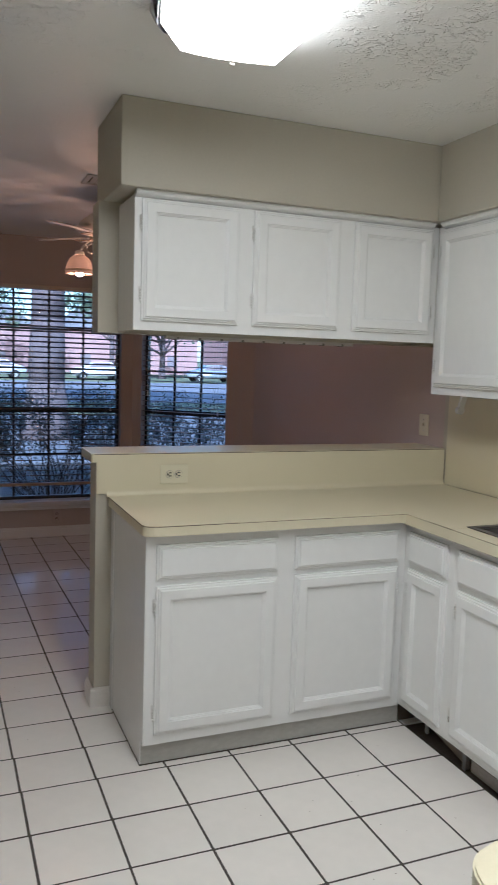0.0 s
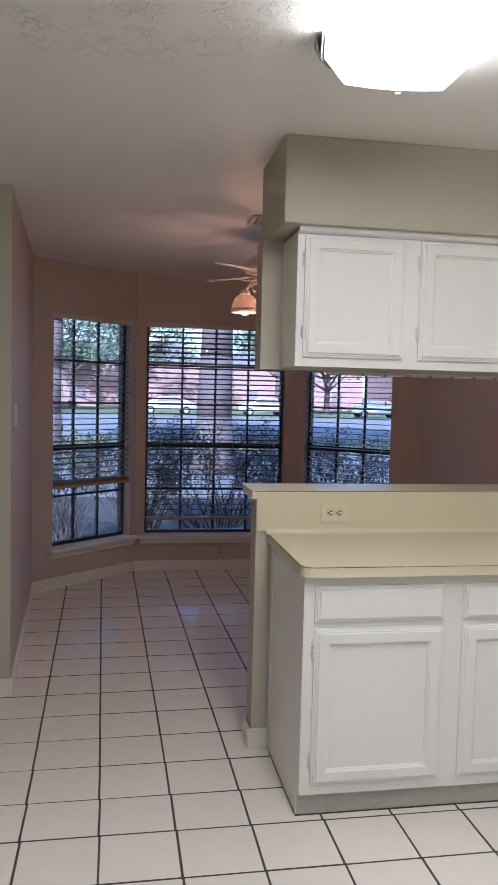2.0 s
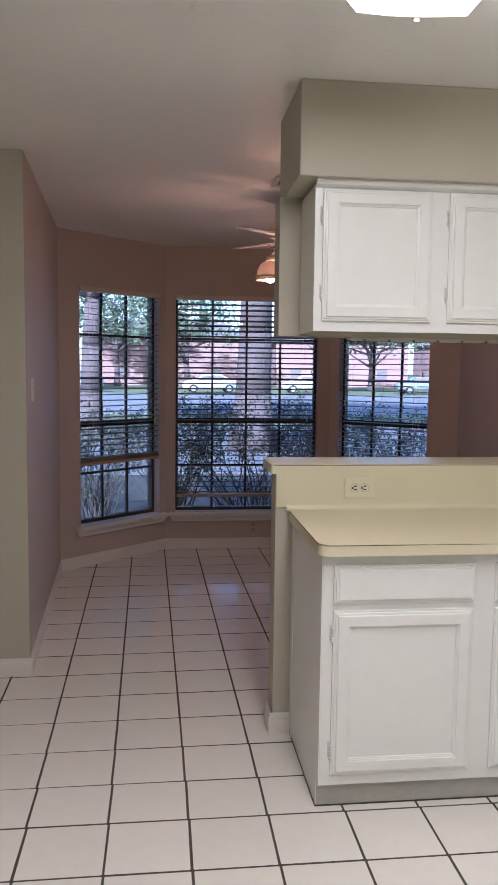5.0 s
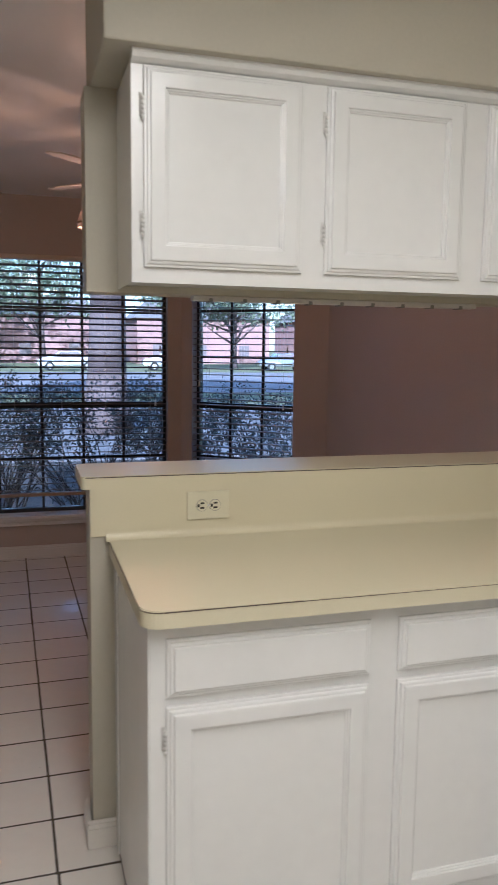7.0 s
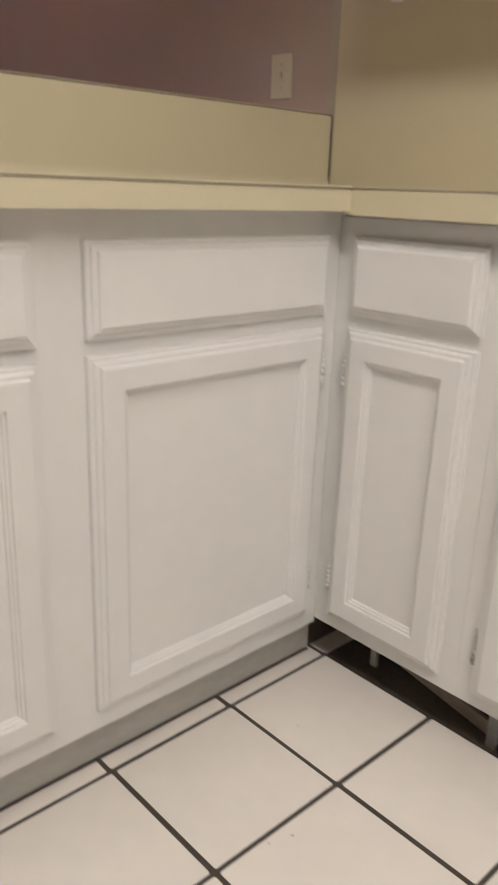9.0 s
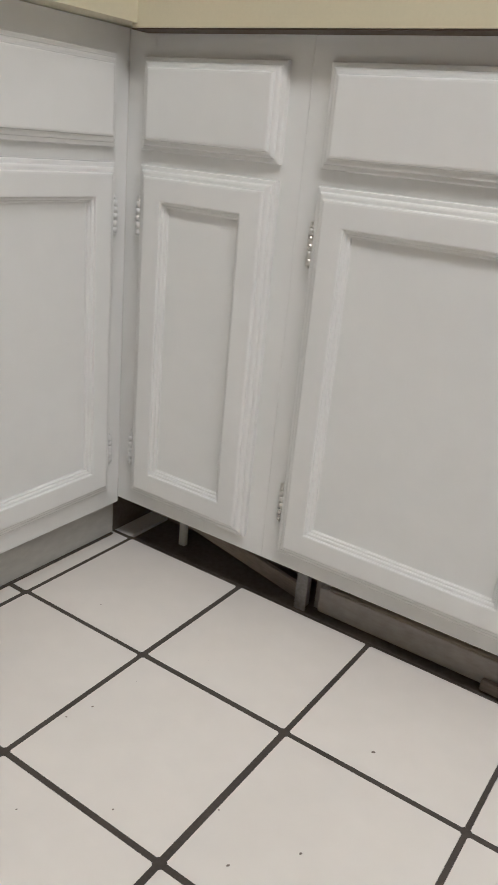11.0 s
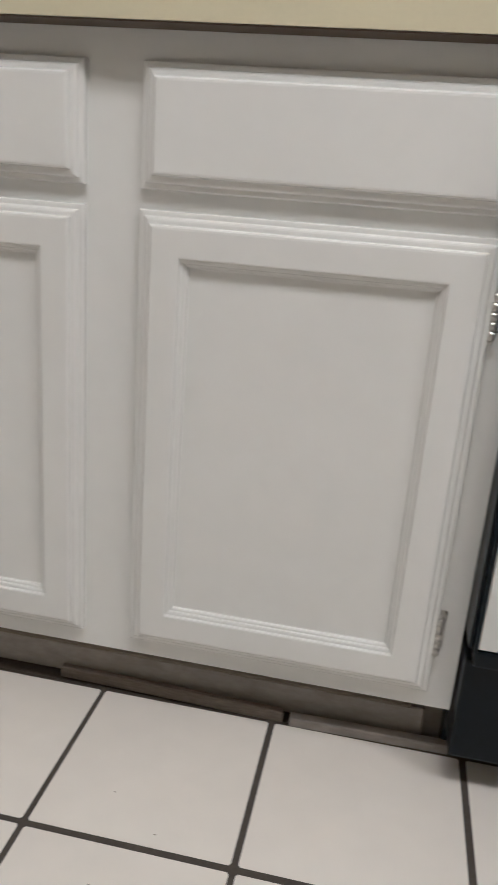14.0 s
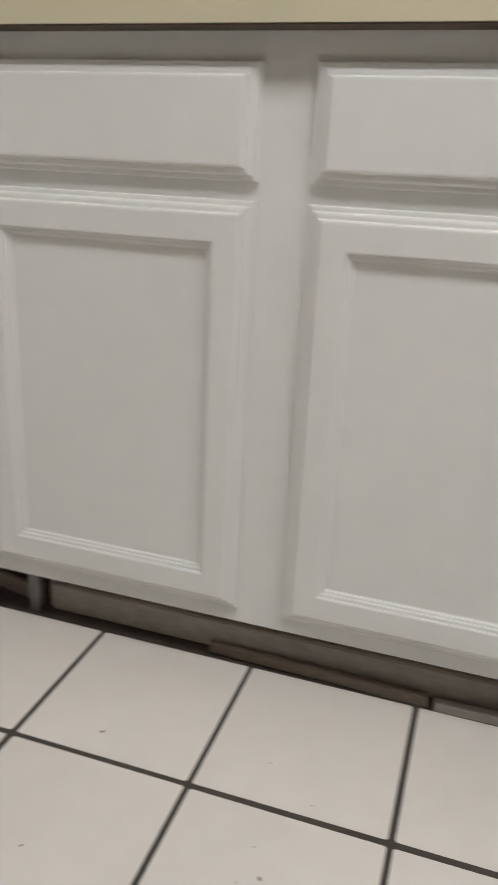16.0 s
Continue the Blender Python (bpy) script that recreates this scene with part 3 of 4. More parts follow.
bar = slab("bar_top", [(1.222, 3.5965), (WALL_R - 0.003, 3.5965), (WALL_R - 0.003, 3.862), (1.222, 3.862)], BAR_B, BAR_T, M_LAM, "cream laminate raised bar top on the knee wall", "bar top", {0: 0.01, 3: 0.02}.items())
part("edge_seam", bx(((1.234, 3.5953, BAR_T - 0.0050), (WALL_R - 0.004, 3.5985, BAR_T - 0.0022))), M_LAMEDGE, bar)


# ---- windows and blinds ----
def window(name, p, q, hole, cols, label):
    """A dark bronze double-hung window: upper sash of three rows, lower sash of two."""
    u0, u1 = hole
    w = thing(name, label, "window", kind="structure", at=frame_at(p, q))
    y0, y1 = 0.085, 0.125
    mid = 1.107
    part("window_frame", bx(((u0, y0 - 0.01, W_SILL), (u0 + 0.022, y1 + 0.01, W_HEAD)), ((u1 - 0.022, y0 - 0.01, W_SILL), (u1, y1 + 0.01, W_HEAD)),
                            ((u0 + 0.022, y0 - 0.01, W_HEAD - 0.022), (u1 - 0.022, y1 + 0.01, W_HEAD)), ((u0 + 0.022, y0 - 0.01, W_SILL), (u1 - 0.022, y1 + 0.01, W_SILL + 0.03)), bevel=0.001), M_BRONZE, w)
    part("meeting_rail", bx(((u0 + 0.022, y0 - 0.006, mid - 0.022), (u1 - 0.022, y1, mid + 0.022)), bevel=0.002), M_BRONZE, w)
    a, b = u0 + 0.022, u1 - 0.022
    for lo, hi, rows, yy in ((mid + 0.022, W_HEAD - 0.022, 3, y0 + 0.018), (W_SILL + 0.03, mid - 0.022, 2, y0 + 0.010)):
        for k in range(1, cols):
            x = a + (b - a) * k / cols
            part("muntin", bx(((x - 0.009, yy - 0.006, lo), (x + 0.009, yy + 0.012, hi))), M_BRONZE, w)
        for k in range(1, rows):
            z = lo + (hi - lo) * k / rows
            part("muntin", bx(((a, yy - 0.004, z - 0.009), (b, yy + 0.010, z + 0.009))), M_BRONZE, w)
        pane = part("pane", bx(((a, yy + 0.014, lo), (b, yy + 0.018, hi))), M_GLASS, w)
        pane.visible_shadow = False
    # stool and apron
    part("window_sill", bx(((u0 - 0.05, -0.075, W_SILL - 0.022), (u1 + 0.05, -0.0015, W_SILL + 0.004)), ((u0 + 0.001, -0.001, W_SILL + 0.001), (u1 - 0.001, 0.07, W_SILL + 0.004)), bevel=0.004, seg=2), M_TRIM, w, "off-white window stool")
    part("apron", bx(((u0 - 0.035, -0.030, W_SILL - 0.075), (u1 + 0.035, -0.0015, W_SILL - 0.0225)), ((u0 - 0.042, -0.045, W_SILL - 0.045), (u1 + 0.042, -0.0015, W_SILL - 0.0225)), bevel=0.003), M_TRIM, w)
    return w


def blind(p, q, hole, bottom, label, tilt, pitch=0.0445):
    u0, u1 = hole[0] + 0.012, hole[1] - 0.012
    b = thing("window_blind", label, "blind", "blinds in the bay", at=frame_at(p, q))
    part("headrail", bx(((u0 - 0.010, -0.014, W_HEAD - 0.036), (u1 + 0.010, 0.052, W_HEAD - 0.001)), bevel=0.003), M_HEADRAIL, b, "tan headrail")
    bm = bmesh.new()
    n = 6
    top = [[bm.verts.new((x, -0.024 + 0.048 * k / n, 0.0025 * math.sin(math.pi * k / n) + 0.0013)) for k in range(n + 1)] for x in (u0, u1)]
    low = [[bm.verts.new((v.co.x, v.co.y, v.co.z - 0.0026)) for v in row] for row in top]
    for k in range(n):
        bm.faces.new((top[0][k], top[0][k + 1], top[1][k + 1], top[1][k]))
        bm.faces.new((low[0][k + 1], low[0][k], low[1][k], low[1][k + 1]))
    for e in (0, 1):
        for k in range(n):
            bm.faces.new((top[e][k], low[e][k], low[e][k + 1], top[e][k + 1]))
    for k in (0, n):
        bm.faces.new((top[0][k], top[1][k], low[1][k], low[0][k]))
    me = mesh_of("slat", bm, M_SLAT)
    z = W_HEAD - 0.075
    rnd = random.Random(7)
    while z > bottom + 0.03:
        s = new("slat", me)
        s.parent = b
        s.matrix_basis = pose(0, 0.022, z, tilt + rnd.uniform(-2, 2), rnd.uniform(-0.15, 0.15), 0)
        z -= pitch
    for k in range(int((0.80 - bottom) < 0.02) * 5):
        s = new("slat", me)
        s.parent = b
        s.matrix_basis = pose(0, 0.022, bottom + 0.026 + 0.0052 * k, rnd.uniform(-2, 2), 0, 0)
    part("bottom_rail", bx(((u0, -0.004, bottom), (u1, 0.048, bottom + 0.022)), bevel=0.003), M_RAIL, b, "brown wooden bottom rail")
    span = u1 - u0
    for f in (0.14, 0.5, 0.86) if span < 0.9 else (0.1, 0.37, 0.63, 0.9):
        x = u0 + span * f
        c = bmesh.new()
        for y in (-0.004, 0.048):
            tube(c, (x, y, bottom + 0.022), (x, y, W_HEAD - 0.036), 0.0009, sides=5)
        part("ladder_cord", c, M_CORD, b)
    for x, lo in ((u0 + span * 0.93, 1.15), (u0 + span * 0.96, 1.55), (u0 + 0.06, 1.30)):
        c = bmesh.new()
        tube(c, (x, -0.020, lo), (x, -0.020, W_HEAD - 0.036), 0.0010, sides=5)
        tube(c, (x, -0.020, lo - 0.045), (x, -0.020, lo), 0.0085, 0.0035, 8)
        part("pull_cord", c, M_CORD, b, "pull cord with a tassel")
    return b


window("window_1", P0, P1, HOLE1, 3, "tall dark bronze window with muntins and a white sill")
window("window_2", P1, P2, HOLE2, 4, "wide dark bronze window with muntins and a white sill")
window("window_3", P2, P3, HOLE3, 3, "tall dark bronze window with muntins and a white sill")
blind(P0, P1, HOLE1, 0.790, "wooden slatted blind, part raised, slats open", 5)
blind(P1, P2, HOLE2, 0.450, "wide wooden slatted blind, lowered, slats open", -12)
blind(P2, P3, HOLE3, 0.470, "wooden slatted blind, lowered, slats open", 5)

# ---- ceiling light ----
LX, LY, DROP = (1.188, 1.592), (-0.20, 2.572), 0.070
lamp = thing("ceiling_light", "recessed fluorescent ceiling light with a broken lens corner", "ceiling light")
bm = bmesh.new()
n = 12
cols = []
for k in range(n + 1):
    x = LX[0] + (LX[1] - LX[0]) * k / n
    far = LY[1] + 0.010 * math.sin(math.pi * k / n)
    if x < 1.30:
        far = min(far, 2.435 + (x - LX[0]) * 1.45)
    cols.append((x, far, CEIL - DROP - 0.008 * math.sin(math.pi * k / n)))
lowv = [(bm.verts.new((x, LY[0], z)), bm.verts.new((x, far, z))) for x, far, z in cols]
upv = [(bm.verts.new((x, LY[0], CEIL - 0.001)), bm.verts.new((x, far, CEIL - 0.001))) for x, far, z in cols]
for k in range(n):
    bm.faces.new((lowv[k][0], lowv[k + 1][0], lowv[k + 1][1], lowv[k][1]))
for k in (0, n):
    bm.faces.new((lowv[k][0], lowv[k][1], upv[k][1], upv[k][0]))
part("lens", bm, M_TUBE, lamp, "glowing milky lens")
for e in (0, 1):
    bm = bmesh.new()
    ends = [(LY[0], LY[0] - 0.004) if e == 0 else (far + 0.0005, far + 0.0045) for x, far, z in cols]
    v4 = [[bm.verts.new(p) for p in ((x, y0, z - 0.001), (x, y1, z - 0.001), (x, y1, CEIL - 0.001), (x, y0, CEIL - 0.001))] for (x, far, z), (y0, y1) in zip(cols, ends)]
    for p, q in zip(v4, v4[1:]):
        for k in range(4):
            bm.faces.new((p[k], p[(k + 1) % 4], q[(k + 1) % 4], q[k]))
    bm.faces.new(v4[0]), bm.faces.new(v4[-1][::-1])
    part("end_cap", bm, M_TRIM, lamp, "opaque white end cap")
bm = bmesh.new()
rnd = random.Random(3)
prev = None
for k in range(12):
    f = k / 11
    x, y = LX[0] - 0.006 + 0.120 * f, 2.430 + 0.170 * f + 0.008 * math.sin(7 * f) + rnd.uniform(-0.005, 0.005)
    h = DROP * (1.05 - 0.25 * f) + rnd.uniform(-0.004, 0.004)
    w = 0.006 + 0.016 * math.sin(math.pi * f) + rnd.uniform(0, 0.006)
    v = (bm.verts.new((x - 0.006, y + 0.006, CEIL - h)), bm.verts.new((x - 0.006 - w, y + w, CEIL - h * 0.55)), bm.verts.new((x - 0.010 - w * 1.4, y + 0.004 + w * 1.4, CEIL - 0.001)), bm.verts.new((x - 0.003, y + 0.003, CEIL - 0.001)))
    if prev:
        for a in range(4):
            bm.faces.new((prev[a], v[a], v[(a + 1) % 4], prev[(a + 1) % 4]))
    prev = v
part("broken_edge", bm, M_LENSEDGE, lamp, "jagged broken corner of the lens")
part("clip", bx(((1.448, 2.588, CEIL - 0.086), (1.466, 2.600, CEIL - 0.066)), bevel=0.002), M_TRIM, lamp)

# ---- ceiling fan with lamps ----
FX, FY = 1.60, 5.08
fan = thing("ceiling_fan", "cream ceiling fan with a lamp kit, blades at rest", "ceiling fan", at=pose(FX, FY, 0))
part("canopy", lathe(bmesh.new(), [(0.0, CEIL - 0.001), (0.065, CEIL - 0.001), (0.062, CEIL - 0.03), (0.03, CEIL - 0.055), (0.014, CEIL - 0.06), (0, CEIL - 0.06)], (0, 0, 0)), M_FAN, fan, smooth=True)
part("downrod", tube(bmesh.new(), (0, 0, CEIL - 0.10), (0, 0, CEIL - 0.06), 0.012), M_FANTRIM, fan, smooth=True)
part("motor", lathe(bmesh.new(), [(0, 2.470), (0.05, 2.466), (0.12, 2.446), (0.175, 2.405), (0.205, 2.37), (0.205, 2.348), (0.15, 2.325), (0.06, 2.315), (0, 2.312)], (0, 0, 0)), M_FAN, fan, "cream motor housing", True)
part("switch_housing", lathe(bmesh.new(), [(0, 2.318), (0.055, 2.316), (0.06, 2.29), (0.055, 2.245), (0.03, 2.225), (0.012, 2.21), (0, 2.205)], (0, 0, 0)), M_FAN, fan, smooth=True)
for k, ang in enumerate((222, 132, 42, 312)):
    turn = pose(0, 0, 0, 0, 0, ang)
    bm = bmesh.new()
    out = [(0.20, -0.045), (0.28, -0.058), (0.47, -0.068), (0.52, -0.05), (0.54, 0.0), (0.52, 0.05), (0.47, 0.068), (0.28, 0.058), (0.20, 0.045)]
    hi = [bm.verts.new((x, y, 0.003)) for x, y in out]
    lo = [bm.verts.new((x, y, -0.003)) for x, y in out]
    bm.faces.new(hi), bm.faces.new(lo[::-1])
    for j in range(len(out)):
        bm.faces.new((lo[j], lo[(j + 1) % len(out)], hi[(j + 1) % len(out)], hi[j]))
    bl = part("blade", bm, M_FAN, fan, "cream fan blade")
    bl.matrix_basis = turn @ pose(0, 0, 2.320, -9, 0, 0)
    br = part("blade_arm", bx(((0.13, -0.016, 2.299), (0.24, 0.016, 2.306)), ((0.21, -0.035, 2.299), (0.25, 0.035, 2.305)), ((0.13, -0.014, 2.300), (0.15, 0.014, 2.345)), bevel=0.002), M_FANTRIM, fan)
    br.matrix_basis = turn
for ang in (176, 296, 56):
    turn = pose(0, 0, 0, 0, 0, ang)
    bm = bmesh.new()
    pts = [Vector((0.05 + 0.135 * f, 0, 2.262 + 0.045 * math.sin(math.pi * f) - 0.045 * f)) for f in (k / 8 for k in range(9))]
    for a, b in zip(pts, pts[1:]):
        tube(bm, a, b, 0.007, sides=8)
    loop = [Vector((0.115 + 0.028 * math.cos(a), 0, 2.238 + 0.028 * math.sin(a))) for a in (2 * math.pi * k / 12 for k in range(12))]
    for a, b in zip(loop, loop[1:]):
        tube(bm, a, b, 0.005, sides=6)
    arm = part("lamp_arm", bm, M_FAN, fan, "scrolled lamp arm", True)
    arm.matrix_basis = turn
    g = part("shade", lathe(bmesh.new(), [(0.024, 2.196), (0.034, 2.192), (0.060, 2.172), (0.076, 2.140), (0.082, 2.110), (0.086, 2.080), (0.083, 2.080), (0.079, 2.110), (0.073, 2.139), (0.058, 2.169), (0.033, 2.189), (0.024, 2.193)], (0.185, 0, 0)), M_SHADE, fan, "ribbed glass lamp shade", True)
    g.matrix_basis = turn
    g.visible_shadow = False
    part("shade_band", lathe(bmesh.new(), [(0.0825, 2.108), (0.090, 2.106), (0.0905, 2.098), (0.0845, 2.096)], (0.185, 0, 0)), M_FANTRIM, g, smooth=True)
    part("fitter", lathe(bmesh.new(), [(0, 2.224), (0.022, 2.220), (0.030, 2.202), (0.030, 2.196), (0, 2.194)], (0.185, 0, 0)), M_FAN, g, smooth=True)
    part("bulb", lathe(bmesh.new(), [(0, 2.150), (0.012, 2.148), (0.020, 2.115), (0.026, 2.092), (0.022, 2.074), (0.010, 2.066), (0, 2.065)], (0.185, 0, 0), 16), M_BULBM, g, "glowing warm bulb", True)
ch = bmesh.new()
tube(ch, (-0.03, -0.03, 1.98), (-0.03, -0.03, 2.24), 0.0012, sides=5)
tube(ch, (-0.03, -0.03, 1.95), (-0.03, -0.03, 1.985), 0.006, 0.003, 8)
part("pull_chain", ch, M_FANTRIM, fan)

# ceiling vent
v = thing("ceiling_vent", "metal ceiling air vent with angled slats", "vent")
part("frame", bx(((1.372, 4.60, CEIL - 0.010), (1.402, 4.82, CEIL - 0.0005)), ((1.648, 4.60, CEIL - 0.010), (1.678, 4.82, CEIL - 0.0005)), ((1.402, 4.60, CEIL - 0.010), (1.648, 4.628, CEIL - 0.0005)), ((1.402, 4.792, CEIL - 0.010), (1.648, 4.82, CEIL - 0.0005)), bevel=0.002), M_VENT, v)
part("backing", bx(((1.402, 4.628, CEIL - 0.002), (1.648, 4.792, CEIL - 0.0005))), M_HOLE, v)
for k in range(7):
    s = part("slat", bx(((-0.012, -0.082, -0.001), (0.012, 0.082, 0.001))), M_VENT, v)
    s.matrix_basis = pose(1.425 + 0.033 * k, 4.71, CEIL - 0.008, 0, 35, 0)


# ---- outlets and switches ----
def plate(name, label, at, w, h, kind, material=None):
    """A wall plate in the local xz plane, standing out to -y."""
    t = thing(name, label, "outlet" if kind == "duplex" else "switch", at=at)
    part("plate", bx(((-w / 2, -0.006, -h / 2), (w / 2, -0.0005, h / 2)), bevel=0.003, seg=2), material or M_IVORY, t)
    if kind == "duplex":
        for s in (-1, 1):
            c = s * 0.0205
            # grey ring added to draw the shadow outline round each receptacle
            part("rim", tube(bmesh.new(), (c, -0.0066, 0), (c, -0.0060, 0), 0.0182, sides=20), M_GREYPOST, t)
            r = part("receptacle", tube(bmesh.new(), (c, -0.0088, 0), (c, -0.0062, 0), 0.0168, sides=20), material or M_IVORY, t)
            part("slot", bx(((c - 0.006, -0.0094, -0.0100), (c + 0.007, -0.0088, -0.0044)), ((c - 0.005, -0.0094, 0.0044), (c + 0.007, -0.0088, 0.0098)), ((c - 0.0142, -0.0094, -0.0046), (c - 0.0070, -0.0088, 0.0046))), M_HOLE, r)
        part("screw", tube(bmesh.new(), (0, -0.0072, 0), (0, -0.006, 0), 0.003), M_NICKEL, t)
    else:
        part("toggle", bx(((-0.005, -0.014, -0.004), (0.005, -0.006, 0.010)), ((-0.007, -0.0075, -0.014), (0.007, -0.006, 0.014)), bevel=0.001), material or M_IVORY, t)
        for z in (-0.030, 0.030):
            part("screw", tube(bmesh.new(), (0, -0.0072, z), (0, -0.006, z), 0.003), M_NICKEL, t)
    return t


plate("wall_outlet", "ivory duplex outlet on the laminate backsplash", pose(1.598, BS - 0.0002, 1.057), 0.130, 0.086, "duplex")
plate("light_switch", "ivory switch plate on the wall above the bar", pose(WALL_R, 3.797, 1.262, 0, 0, -90), 0.085, 0.118, "toggle")
plate("light_switch", "ivory switch plate on the dining room wall", pose(0.100, 4.57, 1.43, 0, 0, 87), 0.072, 0.118, "toggle")
plate("wall_outlet", "brown outlet low on the bay wall", pose(1.56, P1[1], 0.175, 0, 90, 0), 0.115, 0.07, "duplex", M_DINING)

# under-cabinet strip
st = thing("light_strip", "slim white under-cabinet light strip with clips", "light strip")
part("channel", bx(((1.552, KNEE + 0.006, 1.668), (2.505, KNEE + 0.046, 1.6835)), bevel=0.002), M_VENT, st)
for k in range(9):
    part("clip", bx(((1.60 + 0.105 * k, KNEE + 0.0035, 1.665), (1.612 + 0.105 * k, KNEE + 0.049, 1.676)), bevel=0.001), M_GREYPOST, st)

# paper towel holder under the wall cabinet
ph = thing("paper_towel_holder", "white paper towel holder under the wall cabinet", "towel holder")
for y in (3.27, 2.96):
    bm = bx(((-0.016, -0.007, -0.095), (0.016, 0.007, 0.0)), bevel=0.005, seg=2)
    tube(bm, (0, -0.012, -0.078), (0, 0.012, -0.078), 0.019, sides=16)
    a = part("bracket", bm, M_WHITE, ph)
    a.matrix_basis = pose(2.935, y, 1.4515, 0, 18, 0)

# ---- sink and tap ----
sk = thing("kitchen_sink", "dark worn steel drop-in kitchen sink", "sink")
(a0, a1), (b0, b1) = SX, SY
part("rim", bx(((a0 - 0.012, b0 - 0.012, CT_T + 0.0005), (a0 + 0.02, b1 + 0.012, CT_T + 0.005)), ((a1 - 0.06, b0 - 0.012, CT_T + 0.0005), (a1 + 0.012, b1 + 0.012, CT_T + 0.005)),
               ((a0 + 0.02, b0 - 0.012, CT_T + 0.0005), (a1 - 0.06, b0 + 0.02, CT_T + 0.005)), ((a0 + 0.02, b1 - 0.02, CT_T + 0.0005), (a1 - 0.06, b1 + 0.012, CT_T + 0.005)), bevel=0.002), M_SINK, sk)
for lo, hi in ((b0 + 0.02, (b0 + b1) / 2 - 0.012), ((b0 + b1) / 2 + 0.012, b1 - 0.02)):
    bm = bmesh.new()
    x0, x1 = a0 + 0.02, a1 - 0.06
    rim = [bm.verts.new(p) for p in ((x0, lo, CT_T), (x1, lo, CT_T), (x1, hi, CT_T), (x0, hi, CT_T))]
    bot = [bm.verts.new(p) for p in ((x0 + 0.02, lo + 0.02, CT_T - 0.16), (x1 - 0.02, lo + 0.02, CT_T - 0.16), (x1 - 0.02, hi - 0.02, CT_T - 0.16), (x0 + 0.02, hi - 0.02, CT_T - 0.16))]
    for k in range(4):
        bm.faces.new((rim[k], rim[(k + 1) % 4], bot[(k + 1) % 4], bot[k]))
    bm.faces.new(bot)
    part("basin", bm, M_SINK, sk)
part("divider", bx(((a0 + 0.02, (b0 + b1) / 2 - 0.012, CT_T - 0.02), (a1 - 0.06, (b0 + b1) / 2 + 0.012, CT_T + 0.004)), bevel=0.003), M_SINK, sk)
tap = thing("tap", "tall chrome kitchen tap with a dark neck behind the sink", "tap", at=pose(2.945, 2.150, CT_T + 0.005))
part("deck_plate", bx(((-0.025, -0.07, 0), (0.025, 0.13, 0.012)), bevel=0.005, seg=2), M_NICKEL, tap)
part("body", lathe(bmesh.new(), [(0, 0.125), (0.014, 0.123), (0.017, 0.10), (0.019, 0.03), (0.026, 0.012), (0, 0.012)], (0, 0, 0)), M_BLACK, tap, "dark glossy tap neck", True)
bm = bmesh.new()
pts = [Vector((-0.10 + 0.10 * math.cos(a), 0, 0.12 + 0.10 * math.sin(a))) for a in (math.pi * k / 10 for k in range(11))] + [Vector((-0.20, 0, 0.085))]
for p, q in zip(pts, pts[1:]):
    tube(bm, p, q, 0.0105, sides=10)
part("spout", bm, M_NICKEL, tap, smooth=True)
part("handle", lathe(bmesh.new(), [(0, 0.124), (0.008, 0.122), (0.011, 0.112), (0.007, 0.100), (0.009, 0.06), (0.017, 0.030), (0.019, 0.012), (0, 0.012)], (0, 0.103, 0), 16), M_NICKEL, tap, "chrome lever handle", True)
cup = thing("soap_cup", "small white plastic cup beside the tap", "cup", at=pose(2.925, 2.318, CT_T + 0.005))
part("shell", lathe(bmesh.new(), [(0, 0.001), (0.024, 0.001), (0.029, 0.106), (0.0265, 0.107), (0.022, 0.006), (0, 0.005)], (0, 0, 0), 20), M_WHITE, cup, smooth=True)
sp = thing("splash_panel", "brushed grey steel splash panel behind the sink", "panel")
bm = bmesh.new()
out = [(1.30, 1.02), (2.630, 1.02)] + [(2.630 + 0.05 * math.sin(a), 1.07 - 0.05 * math.cos(a)) for a in (math.pi / 2 * k / 6 for k in range(1, 7))] + [(2.680, 1.425), (1.30, 1.425)]
f0 = [bm.verts.new((WALL_R - 0.0075, y, z)) for y, z in out]
f1 = [bm.verts.new((WALL_R - 0.0042, y, z)) for y, z in out]
bm.faces.new(f0), bm.faces.new(f1[::-1])
for k in range(len(out)):
    bm.faces.new((f0[k], f0[(k + 1) % len(out)], f1[(k + 1) % len(out)], f1[k]))
part("sheet", bm, M_STEEL, sp)

# ---- floor ----
structure("floor", bx(((-0.75, -1.75, -0.199), (RUN_F + 0.046, 7.3, -0.0005))), M_GROUT, "dark grouted floor bed under pale tiles")
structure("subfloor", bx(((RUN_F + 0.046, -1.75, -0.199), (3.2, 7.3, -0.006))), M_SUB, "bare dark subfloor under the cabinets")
floor_ob = bpy.data.objects["floor"]


def tile_mesh():
    bm = bx(((-TILE / 2 + 0.0041, -TILE / 2 + 0.0041, -0.010), (TILE / 2 - 0.0041, TILE / 2 - 0.0041, 0.0)))
    top = [e for e in bm.edges if all(v.co.z > -0.001 for v in e.verts)]
    up = [e for e in bm.edges if abs(e.verts[0].co.z - e.verts[1].co.z) > 0.005]
    bmesh.ops.bevel(bm, geom=up, offset=0.003, segments=1, affect="EDGES")
    top = [e for e in bm.edges if all(v.co.z > -0.001 for v in e.verts)]
    bmesh.ops.bevel(bm, geom=top, offset=0.0006, segments=1, affect="EDGES")
    return bm


